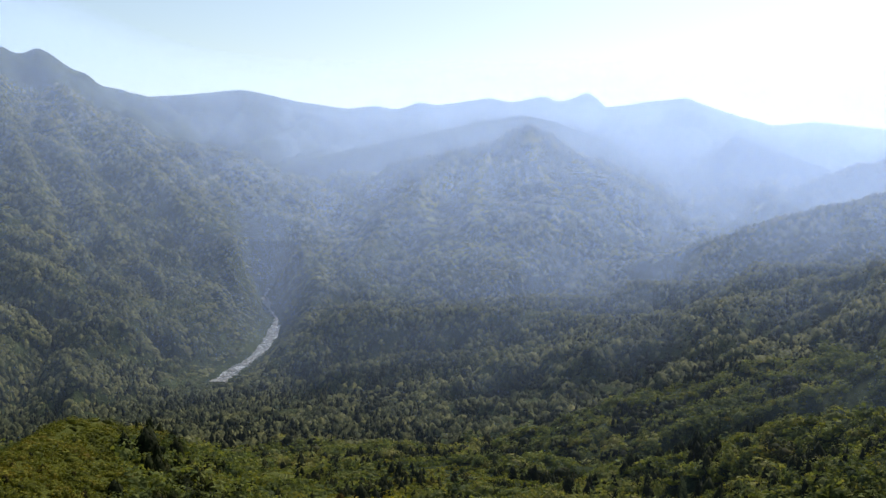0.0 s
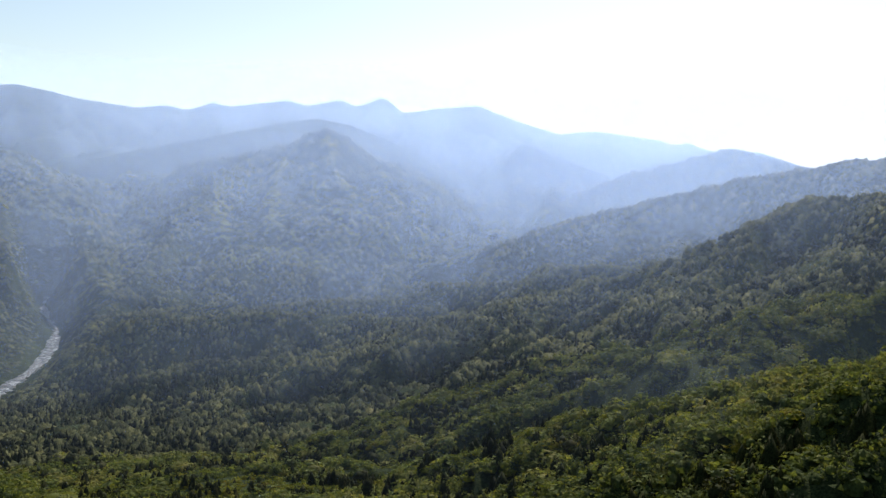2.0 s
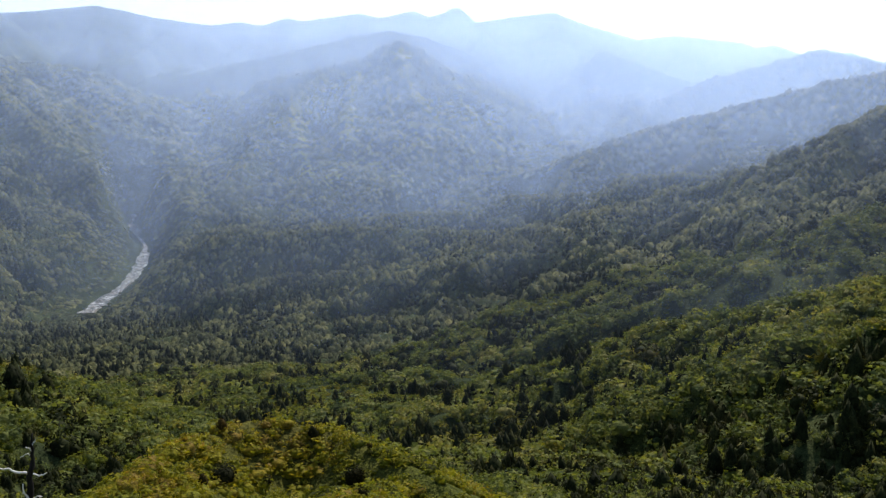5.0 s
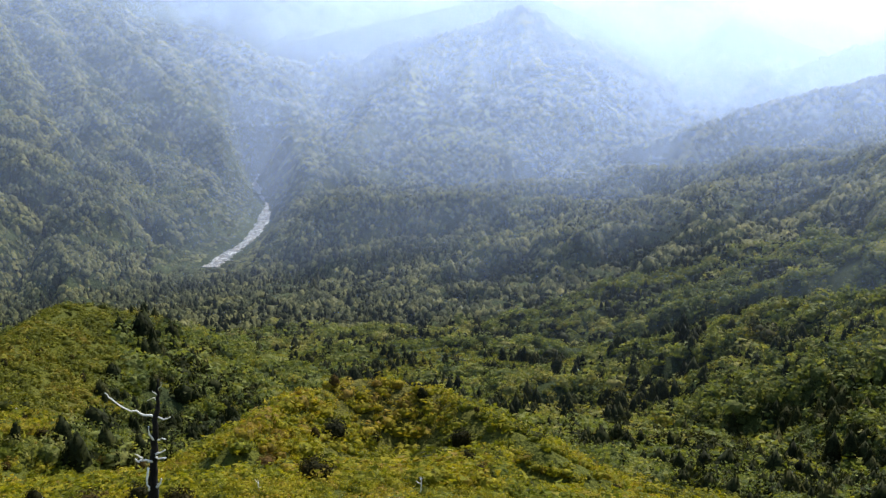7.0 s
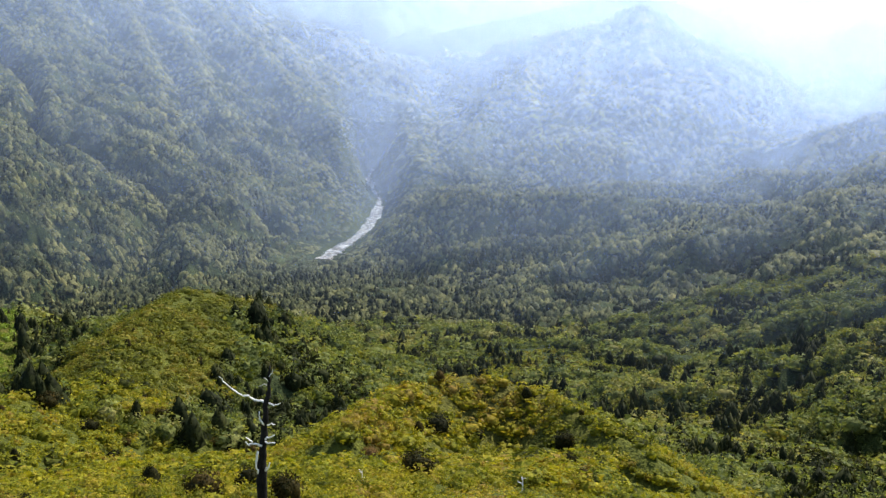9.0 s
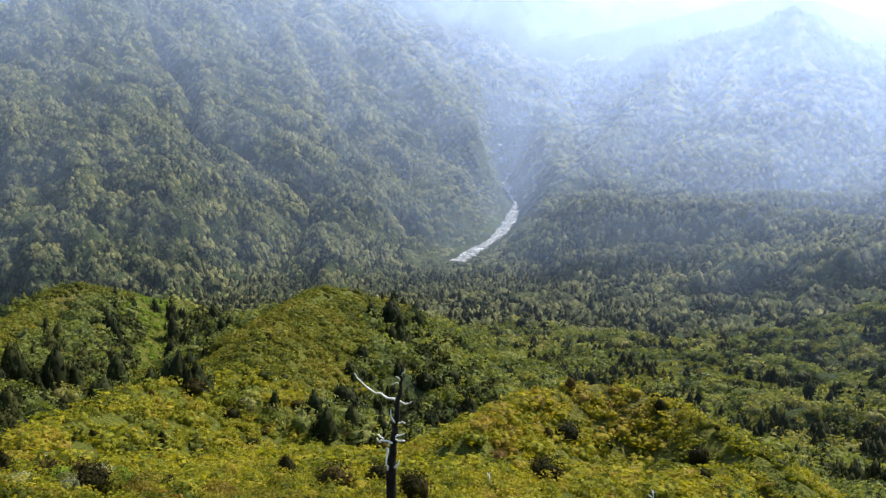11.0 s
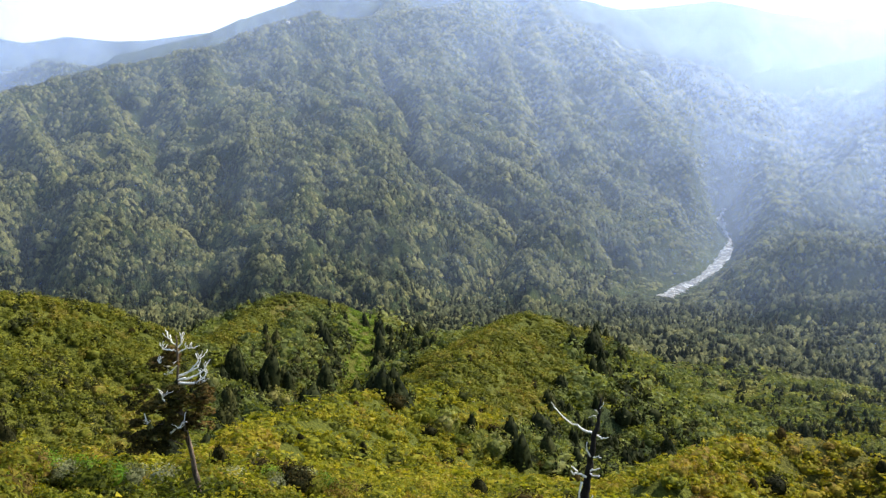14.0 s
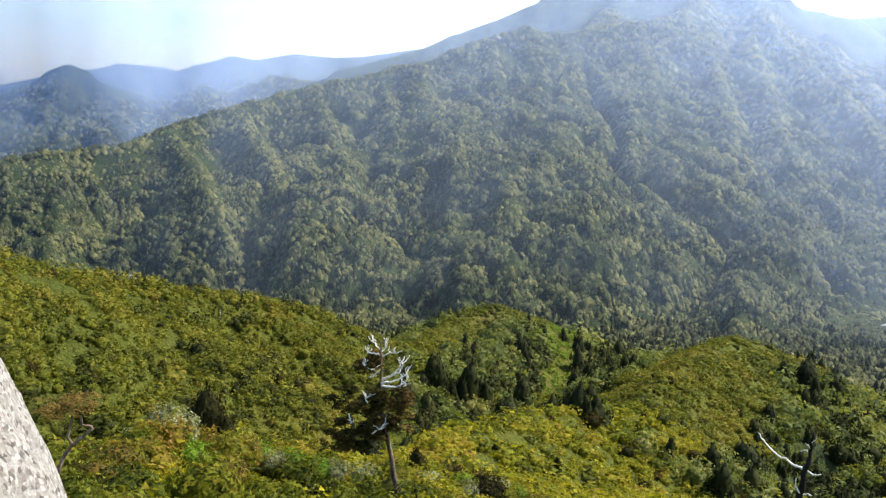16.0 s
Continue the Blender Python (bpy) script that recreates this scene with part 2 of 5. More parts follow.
# Crest lines: the fall of the flanks, the relief and the spacing of their ribs, then azimuth, distance and height of the crest.
RIDGES = {
    "summit_spur": (0.45, 0.6, 8, [(-84, 8, -6), (-74, 24, -10.5), (-66, 45, -17.2), (-61, 62, -24.5), (-57, 85, -35), (-54, 110, -46.5)]),
    "main_range": (0.62, 34, 150, [
        (-25.8, 4500, 373), (-23.9, 4500, 384), (-20.6, 4520, 414), (-19.0, 4540, 391), (-17.6, 4560, 367), (-14.4, 4600, 334),
        (-12.6, 4620, 350), (-11.5, 4640, 332), (-9.9, 4640, 368), (-8.9, 4650, 355), (-5.6, 4650, 389), (-4.4, 4650, 366),
        (-2.4, 4650, 395), (-1.5, 4650, 366), (-0.6, 4650, 382), (0.1, 4650, 408), (0.5, 4650, 375), (1.4, 4640, 335),
        (3.5, 4620, 355), (5.9, 4600, 370), (8.4, 4580, 293), (10.9, 4560, 230), (13.0, 4560, 244), (16.7, 4560, 202),
        (17.5, 4560, 177), (18.5, 4560, 186), (19.9, 4560, 147), (22.5, 4560, 143), (25.4, 4560, 67), (29.1, 4560, 32),
        (32.2, 4560, -3),
    ]),
    "east_peak": (0.5, 40, 140, [
        (9.5, 3300, -127), (12.9, 3500, -21), (15.6, 3600, 37), (18.4, 3700, 83), (20.1, 3750, 116), (21.1, 3750, 130),
        (22.5, 3750, 105), (25.4, 3750, 51), (29.1, 3750, -10), (32.3, 3750, -52),
    ]),
    "east_ridge": (0.42, 45, 120, [
        (2.2, 2700, -257), (6.7, 2650, -193), (11.2, 2650, -113), (16.9, 2700, -46), (21.1, 2750, 4), (25.4, 2800, 41),
        (28.0, 2800, 62), (29.1, 2800, 67), (32.2, 2850, 90),
    ]),
    "forest_ridge": (0.44, 32, 95, [
        (-1.4, 2000, -398), (2.5, 1900, -357), (7.8, 1850, -274), (11.2, 1800, -217), (14.6, 1750, -180), (19.6, 1700, -119),
        (22.4, 1700, -66), (25.4, 1700, -27), (27.2, 1650, -25), (29.2, 1600, -19), (32.2, 1550, 2),
    ]),
    "near_east_spur": (0.5, 10, 45, [
        (4.2, 800, -252), (7.7, 760, -220), (12.0, 720, -181), (18.1, 650, -150), (21.3, 620, -132), (24.5, 600, -119),
        (29.5, 560, -96), (32.6, 520, -80),
    ]),
    "terrace_ridge": (0.5, 16, 90, [
        (-16.5, 2350, -325), (-11.8, 2300, -324), (-8.0, 2250, -311), (-4.3, 2200, -285), (1.2, 2200, -281), (3.3, 2200, -248), (8.0, 2150, -240),
        (10.3, 2150, -196), (15.1, 2100, -190), (19.1, 2050, -158),
    ]),
    "valley_bluff": (0.75, 10, 70, [
        (-13.0, 1700, -400), (-9.5, 1660, -382), (-7.0, 1640, -370), (-1.6, 1600, -358), (1.0, 1580, -334), (3.0, 1560, -330), (6.0, 1600, -300), (9.0, 1700, -272),
    ]),
    "terrace_edge": (0.6, 10, 70, [
        (-15.0, 2050, -302), (-9.0, 2020, -292), (-4.3, 1980, -286), (-0.2, 1950, -288), (3.0, 1900, -285),
    ]),
    "middle_bluff": (0.6, 10, 60, [
        (-15.5, 1850, -382), (-10.0, 1830, -352), (-4.0, 1800, -338), (0.5, 1780, -322), (5.0, 1780, -296),
    ]),
    "back_shoulder": (0.6, 30, 140, [
        (-18.7, 3900, 53), (-14.1, 3950, 120), (-6.6, 4000, 230), (-3.9, 4000, 263), (-1.8, 4000, 234), (1.6, 4000, 140),
        (4.3, 3900, 6),
    ]),
    "centre_peak": (0.62, 40, 110, [
        (-11.6, 3500, 51), (-7.9, 3500, 95), (-5.6, 3450, 129), (-4.4, 3450, 168), (-3.4, 3450, 184), (-2.2, 3450, 163),
        (-0.8, 3450, 95), (0.9, 3400, 44), (2.9, 3350, -34), (6.0, 3200, -147),
    ]),
    "centre_rib_east": (0.9, 14, 50, [
        (-3.4, 3400, 175), (-2.6, 3150, 18), (-0.9, 2950, -108), (0.8, 2850, -201), (2.1, 2750, -259),
    ]),
    "centre_rib_west": (0.85, 14, 50, [
        (-5.9, 3350, 80), (-6.7, 3000, -79), (-6.1, 2800, -191), (-7.7, 2600, -358),
    ]),
    "centre_rib_river": (0.6, 22, 70, [
        (-7.9, 3400, 72), (-11.0, 3000, -75), (-12.7, 2800, -183), (-14.3, 2600, -243),
    ]),
    "centre_rib_gorge": (0.85, 12, 50, [
        (-0.8, 3430, 90), (0.8, 3150, -79), (3.1, 2950, -218),
    ]),
    "centre_rib_mid": (0.9, 12, 50, [
        (-4.4, 3300, 45), (-3.5, 3020, -118), (-1.3, 2800, -264),
    ]),
    "centre_rib_low": (0.9, 12, 50, [
        (-7.0, 3080, -108), (-5.6, 2850, -230), (-4.1, 2650, -328),
    ]),
    "centre_rib_fork": (0.8, 12, 50, [
        (-9.5, 3250, -26), (-9.4, 2900, -160), (-8.8, 2700, -262),
    ]),
    "gorge_peak": (0.65, 28, 120, [
        (3.6, 3900, -111), (6.4, 3950, 28), (8.8, 4000, 161), (11.2, 4000, 97), (13.3, 3950, 42),
    ]),
    "west_peak": (0.52, 34, 140, [
        (-74.2, 2500, -174), (-67.9, 2600, -148), (-64.1, 2750, -81), (-58.5, 2900, 0), (-53.8, 3000, 60), (-49.7, 3100, 117),
        (-47.0, 3150, 181), (-44.2, 3200, 234), (-42.6, 3250, 211), (-39.7, 3350, 245), (-35.1, 3500, 307),
    ]),
    "west_summit": (0.6, 30, 150, [
        (-55.2, 3900, 97), (-50.4, 4000, 192), (-48.4, 4000, 256), (-45.7, 4050, 329), (-42.9, 4100, 425), (-40.1, 4100, 423),
        (-36.9, 4150, 492), (-33.7, 4150, 525), (-33.8, 4150, 502), (-32.6, 4150, 504), (-31.8, 4150, 525), (-30.9, 4150, 483),
        (-28.8, 4200, 397), (-25.8, 4300, 352),
    ]),
    "west_link": (0.95, 22, 120, [(-35.1, 3500, 300), (-34.2, 3800, 400), (-33.6, 4120, 505)]),
    "west_link_north": (0.95, 22, 120, [(-40.5, 3330, 235), (-39.5, 3700, 325), (-38.5, 4120, 450)]),
    "north_west_range": (0.5, 40, 130, [
        (-74.0, 4650, 10), (-72.0, 4650, 45), (-69.3, 4650, 87), (-67.8, 4650, 117), (-65.6, 4650, 107), (-64.7, 4650, 91),
        (-63.6, 4650, 120), (-61.5, 4650, 168), (-60.2, 4650, 152), (-57.9, 4650, 187), (-55.5, 4600, 172), (-53.8, 4550, 179),
        (-50.4, 4500, 221),
    ]),
    "north_west_hills": (0.5, 30, 100, [
        (-74.1, 3900, -50), (-72.3, 3900, 16), (-71.2, 3900, 73), (-70.6, 3900, 89), (-69.8, 3900, 72), (-68.8, 3900, 18),
        (-66.9, 3850, -18), (-65.1, 3800, -47), (-63.8, 3800, 2), (-63.1, 3800, 25), (-61.8, 3800, -1), (-59.2, 3750, 62),
        (-56.5, 3700, 38),
    ]),
    "scrub_ridge": (0.52, 5, 35, [
        (-82.4, 260, -36), (-74.5, 300, -49), (-71.6, 320, -59), (-67.6, 350, -69), (-62.0, 390, -84), (-57.9, 420, -96),
        (-53.7, 450, -116), (-49.3, 480, -139),
    ]),
    "scrub_spur": (0.55, 4, 35, [
        (-37.4, 260, -94), (-35.4, 330, -103), (-33.2, 420, -114), (-31.9, 480, -122), (-30.8, 520, -127), (-29.3, 560, -139),
        (-27.4, 600, -156), (-25.8, 640, -172),
    ]),
    "valley_knoll": (0.52, 5, 40, [
        (-53.3, 420, -132), (-49.4, 560, -147), (-47.3, 640, -151), (-45.5, 680, -153), (-43.7, 720, -168), (-40.8, 780, -195),
    ]),
    "near_mound": (0.62, 0.8, 20, [
        (-21.6, 150, -63), (-18.0, 185, -70), (-15.5, 200, -72), (-13.4, 205, -72), (-11.2, 205, -73), (-9.1, 205, -75),
        (-5.6, 190, -75), (-1.5, 170, -74),
    ]),
    "near_spur": (0.6, 0.8, 20, [
        (-53.6, 110, -48), (-49.2, 140, -55), (-46.0, 165, -61), (-42.4, 200, -69), (-38.5, 230, -78), (-36.0, 230, -79),
    ]),
    "west_rib_low": (0.4, 18, 80, [
        (-39.5, 2600, -267), (-33.1, 2350, -336), (-27.2, 2200, -372), (-23.5, 2120, -427),
    ]),
    "west_rib_mid": (0.5, 24, 90, [
        (-44.2, 3180, 216), (-42.3, 2800, -37), (-38.4, 2450, -251), (-36.9, 2250, -382),
    ]),
    "west_rib_north": (0.5, 24, 90, [
        (-50.4, 2950, 95), (-49.8, 2500, -141), (-48.5, 2300, -310), (-47.8, 2150, -409),
    ]),
    "west_rib_south": (0.55, 28, 100, [
        (-31.8, 4100, 508), (-29.5, 3500, 207), (-25.9, 3000, 25), (-22.4, 2600, -162), (-20.5, 2450, -272),
    ]),
}

# Ribs that run down the western mountain towards the river: crest azimuth, distance and height, then those of the foot.
for k, (a0, r0, z0, a1, r1, z1) in enumerate([
        (-65.5, 2700, -100, -62.0, 2120, -330), (-61.5, 2820, -45, -57.5, 2080, -350), (-57.0, 2930, 20, -53.5, 2080, -385), (-52.6, 3020, 75, -50.5, 2030, -400),
        (-46.2, 3150, 195, -44.8, 2060, -402), (-41.5, 3270, 220, -40.6, 2080, -405), (-37.6, 3420, 270, -34.6, 2120, -400), (-34.0, 3550, 300, -30.5, 2130, -405),
        (-31.5, 3500, 250, -27.0, 2130, -410), (-28.5, 3350, 140, -24.6, 2220, -405), (-25.0, 3350, 100, -20.8, 2500, -330)]):
    RIDGES["west_rib_" + "abcdefghijk"[k]] = (0.66, 12, 60, [
        (a0 + (a1 - a0) * u, r0 + (r1 - r0) * u, z0 + (z1 - z0) * u + lift) for u, lift in ((0.03, 0), (0.3, 14), (0.55, 26 + 12 * math.sin(k * 2.1)), (0.8, 22), (1.0, 0))])

# Fall of the ground from the summit to the valley, and its rise behind the river.
FALL = [(0, -1.75), (1.6, -1.8), (3.5, -5), (8, -10), (15, -16), (40, -30), (60, -37), (110, -53), (170, -77), (250, -112),
        (400, -177), (550, -228), (700, -262), (850, -293), (1000, -324), (1200, -362), (1700, -422), (2060, -434), (2250, -420),
        (2500, -392), (3000, -345), (3600, -300), (5400, -200)]
RIVER = [(-22.5, 2025), (-22.2, 2045), (-21.4, 2120), (-20.45, 2195), (-19.8, 2280), (-19.38, 2365), (-19.0, 2480), (-18.82, 2600),
         (-19.3, 2740), (-19.52, 2880), (-19.3, 3000)]


def plan(azimuth, r):
    return r * np.sin(np.radians(azimuth)), r * np.cos(np.radians(azimuth))


def to_line(X, Y, line):
    """Distance to a line of plan points, the run along it, and the share of each point's third value there."""
    best = None
    run = 0.0
    for (x0, y0, z0), (x1, y1, z1) in itertools.pairwise(line):
        dx, dy = x1 - x0, y1 - y0
        length = math.hypot(dx, dy) + 1e-6
        u = np.clip(((X - x0) * dx + (Y - y0) * dy) / length ** 2, 0, 1)
        d = np.hypot(X - x0 - u * dx, Y - y0 - u * dy)
        side = np.sign((X - x0) * dy - (Y - y0) * dx)
        yield d, run + u * length, z0 + u * (z1 - z0), side
        run += length


def smooth_max(a, b, k):
    h = np.clip(0.5 + 0.5 * (a - b) / k, 0, 1)
    return b + (a - b) * h + k * h * (1 - h)


def land(X, Y):
    """Height of the ground above the river's level."""
    R = np.hypot(X, Y)
    Z = np.interp(R, [a for a, _ in FALL], [b for _, b in FALL])
    east = np.clip((np.degrees(np.arctan2(X, Y)) + 4) / 8, 0, 1)
    Z = Z - east * np.interp(R, [40, 120, 300, 600], [0, 46, 46, 0])
    Z = Z + np.clip((R - 30) / 600, 0, 1) * 16 * fbm(X / 220, Y / 220, 3, 4) * np.clip(1 - (R - 1900) / 600, 0.4, 1)
    Z = Z + np.clip((R - 20) / 200, 0, 1) * 3.0 * fbm(X / 38, Y / 38, 11, 3)
    spurs = np.clip((R - 350) / 250, 0, 1) * np.clip((1950 - R) / 300, 0, 1) * (0.3 + 0.7 * np.clip((np.degrees(np.arctan2(X, Y)) + 24) / 10, 0, 1))
    bend = 60 * fbm(X / 400, Y / 400, 19, 2)
    Z = Z + spurs * 30 * (0.7 - 2.2 * np.abs(fbm((X + bend) / 330, (Y - bend) / 230, 17, 2)))
    for i, (slope, relief, ribs, crest) in enumerate(RIDGES.values()):
        line = [(*plan(a, r), z) for a, r, z in crest]
        top, far_d = np.full_like(Z, -9e3), np.zeros_like(Z)
        edge = top
        for d, s, z, side in to_line(X, Y, line):
            d = np.maximum(d - 0.004 * R, 0)
            h = z - slope * d * (1 - 0.22 * np.clip(d / 900, 0, 1))
            edge = np.maximum(edge, z - 2.0 * d)
            better = h > top
            top = np.where(better, h, top)
            far_d = np.where(better, d, far_d)
        along = math.atan2(line[-1][1] - line[0][1], line[-1][0] - line[0][0])
        run = X * math.cos(along) + Y * math.sin(along) + 0.35 * far_d + 1.6 * ribs * fbm(X / (ribs * 3.5), Y / (ribs * 3.5), 60 + i, 3)
        broad = np.abs(fbm(run / (ribs * 1.9), far_d / (ribs * 7) + 3.1 * i, 40 + 7 * i, 2))
        fine = np.abs(fbm(run / (ribs * 0.7), far_d / (ribs * 3), 90 + 5 * i, 3))
        cut = 1.9 * np.clip(0.34 - broad, 0, 1) / 0.34 + 0.4 * np.clip(0.3 - fine, 0, 1) / 0.3
        top = top - relief * cut * np.clip(far_d / (ribs * 1.5), 0, 1)
        crease = np.clip(far_d / 90, 0, 1) * np.clip((R - 900) / 900, 0, 1)
        top = top - crease * 34 * np.clip(0.3 - np.abs(fbm(X / 110, Y / 110, 5, 4)), 0, 1) / 0.3
        top = np.maximum(top, edge)
        Z = smooth_max(Z, top, np.clip(R * 0.009, 2, 20))
    best = np.full_like(Z, 9e3)
    for d, s, z, side in to_line(X, Y, [(*plan(a, r), 0) for a, r in RIVER]):
        best = np.minimum(best, d)
    bed = np.interp(R, [1990, 2060, 2500, 3000], [-436, -435, -402, -352])
    Z = np.where(best < 130, bed + (Z - bed) * np.clip((best - 16) / 90, 0, 1) ** 1.3, Z)
    return Z + EYE_Z


def mesh_object(name, verts, faces, mat, parent=None, smooth=True):
    me = bpy.data.meshes.new(name)
    verts, faces = np.asarray(verts, np.float32), np.asarray(faces, np.int32)
    k = faces.shape[1]
    me.vertices.add(len(verts))
    me.vertices.foreach_set("co", verts.ravel())
    me.loops.add(faces.size)
    me.loops.foreach_set("vertex_index", faces.ravel())
    me.polygons.add(len(faces))
    me.polygons.foreach_set("loop_start", np.arange(len(faces), dtype=np.int32) * k)
    me.polygons.foreach_set("use_smooth", np.full(len(faces), smooth))
    me.update(calc_edges=True)
    me.materials.append(mat)
    ob = new(name, me)
    ob.parent = parent
    return ob


def grid_faces(rows, cols, closed):
    i, j = np.meshgrid(np.arange(rows - 1), np.arange(cols if closed else cols - 1), indexing="ij")
    j2 = (j + 1) % cols
    return np.stack([i * cols + j, i * cols + j2, (i + 1) * cols + j2, (i + 1) * cols + j], -1).reshape(-1, 4)


AZ = np.concatenate([np.arange(-86, 42, 0.3), np.arange(42, 274, 4.0)])
RR = np.concatenate([np.linspace(0.02, 12, 12), np.geomspace(13, 1200, 222), np.arange(1220, 3630, 21.0), np.linspace(3660, 4270, 16), np.linspace(4300, 4760, 24), np.linspace(4800, 5300, 7)])
GA, GR = np.meshgrid(AZ, RR)
GX, GY = plan(GA, GR)
GZ = land(GX, GY)
ground = mesh_object("ground", np.stack([GX, GY, GZ], -1).reshape(-1, 3), grid_faces(len(RR), len(AZ), True)[:, ::-1], M_FLOOR)
tagged(ground, "forested mountain land falling to a river valley", "ground", kind="structure")

# Sight lines from the summit, to plant where the land can be seen.
SIGHT = (GZ - EYE_Z) / GR
HORIZON = np.vstack([np.full(len(AZ), -9.0), np.maximum.accumulate(SIGHT, 0)[:-1]])
FINE = 427


def seen(a, r, z, tall):
    j = np.clip(np.round((a + 86) / 0.3).astype(int), 0, FINE - 1)
    i = np.clip(np.searchsorted(RR, r), 1, len(RR) - 1) - 1
    return (z + tall - EYE_Z) / r > HORIZON[i, j] - 0.004


def scatter(r0, r1, spacing, tall, seed, keep=None):
    """Loose spacing over the sector that the summit overlooks; places in the open and in sight."""
    rng = np.random.default_rng(seed)
    count = int(radians(112) * (r1 * r1 - r0 * r0) / 2 / spacing ** 2)
    a = rng.uniform(-78, 34, count)
    r = np.sqrt(rng.uniform(r0 * r0, r1 * r1, count))
    x, y = plan(a, r)
    z = land(x, y)
    ok = seen(a, r, z, tall)
    for d, s, q, side in to_line(x, y, [(*plan(b, c), 0) for b, c in RIVER]):
        ok &= d > 34
    if keep is not None:
        ok &= keep(x, y, r, rng)
    return np.stack([x, y, z], 1)[ok], r[ok], rng


def planted(name, mat, spots, shapes, wide, high, rng, sink=0.1, follow=0.0, smooth=True, roll=0.5, vary=0.38):
    """Many plants as one mesh: each takes one of the shapes, its own size, turn, lean and leaf colour."""
    verts, faces, tones, base = [], [], [], 0
    pick = rng.integers(0, len(shapes), len(spots))
    for k, (tv, tf) in enumerate(shapes):
        p = spots[pick == k]
        if not len(p):
            continue
        turn = rng.uniform(0, 2 * np.pi, len(p))
        c, s = np.cos(turn)[:, None], np.sin(turn)[:, None]
        size = np.clip(np.exp(rng.normal(-0.05, vary, len(p))), 0.4, 2.2)
        w = (wide * size * rng.uniform(0.85, 1.2, len(p)))[:, None]
        h = (high * size ** 0.7 * rng.uniform(0.85, 1.2, len(p)))[:, None]
        # low growth along the river
        bank = np.minimum.reduce([d for d, s0, q0, side in to_line(p[:, 0], p[:, 1], [(*plan(b, g), 0) for b, g in RIVER])])
        low = np.clip((bank - 20) / 170, 0.22, 1)
        h = h * low[:, None]
        lean = rng.normal(0, 0.08, (len(p), 2))
        z = tv[None, :, 2] * h
        p = p + np.stack([p[:, 0] * 0, p[:, 0] * 0, low * roll * high * fbm(p[:, 0] / (wide * 4), p[:, 1] / (wide * 4), 77, 3)], 1)
        x = (tv[None, :, 0] * c - tv[None, :, 1] * s) * w + z * lean[:, :1]
        y = (tv[None, :, 0] * s + tv[None, :, 1] * c) * w + z * lean[:, 1:]
        if follow:
            # the canopy lies along the slope
            zx = np.clip((land(p[:, 0] + 16, p[:, 1]) - land(p[:, 0] - 16, p[:, 1])) / 32, -0.7, 0.7)
            zy = np.clip((land(p[:, 0], p[:, 1] + 16) - land(p[:, 0], p[:, 1] - 16)) / 32, -0.7, 0.7)
            z = z + follow * (x * zx[:, None] + y * zy[:, None])
        v = np.stack([x + p[:, :1], y + p[:, 1:2], z + p[:, 2:] - sink * h], -1).reshape(-1, 3)
        f = (tf[None] + (np.arange(len(p)) * len(tv))[:, None, None]).reshape(-1, 3) + base
        verts.append(v)
        faces.append(f)
        tones.append(np.repeat(rng.uniform(0, 1, len(p)), len(tv)))
        base += len(v)
    ob = mesh_object(name, np.concatenate(verts), np.concatenate(faces), mat, None, smooth)
    at = ob.data.attributes.new("tone", "FLOAT", "POINT")
    at.data.foreach_set("value", np.concatenate(tones).astype(np.float32))
    return ob


def ball_shape(level, rng, rough, squash=1.0, lumps=1):
    """Lumpy crown of unit width and height, standing on its origin."""
    verts, faces, base = [], [], 0
    for k in range(lumps):
        bm = bmesh.new()
        bmesh.ops.create_icosphere(bm, subdivisions=level, radius=0.5)
        v = np.array([q.co[:] for q in bm.verts])
        f = np.array([[q.index for q in p.verts] for p in bm.faces])
        bm.free()
        low = v[f].mean(1)[:, 2] > -0.22
        v *= 1 + rng.uniform(-rough, rough, (len(v), 1))
        f = f[low]
        v[:, 2] *= squash
        if lumps > 1:
            size = rng.uniform(0.5, 0.75)
            at = rng.uniform(-0.36, 0.36, 3)
            at[2] = rng.uniform(0.35, 0.68)
            v = v * size + at
        else:
            v[:, 2] += 0.45
        verts.append(v)
        faces.append(f + base)
        base += len(v)
    return np.concatenate(verts), np.concatenate(faces)


def dome_shape(rng):
    """Far crown: a ragged dome with a short ridge on top."""
    turn = (np.arange(5) + rng.uniform(-0.3, 0.3, 5)) * 2 * np.pi / 5
    reach = 0.5 * rng.uniform(0.75, 1.2, 5)
    low = np.stack([reach * np.cos(turn), reach * np.sin(turn), rng.uniform(-0.1, 0.35, 5)], 1)
    top = np.array([[rng.uniform(0.08, 0.24), rng.uniform(-0.12, 0.12), rng.uniform(0.8, 1.08)],
                    [-rng.uniform(0.08, 0.24), rng.uniform(-0.12, 0.12), rng.uniform(0.7, 1.0)]])
    return np.concatenate([low, top]), np.array([(0, 1, 5), (1, 6, 5), (1, 2, 6), (2, 3, 6), (3, 4, 6), (4, 5, 6), (4, 0, 5)])


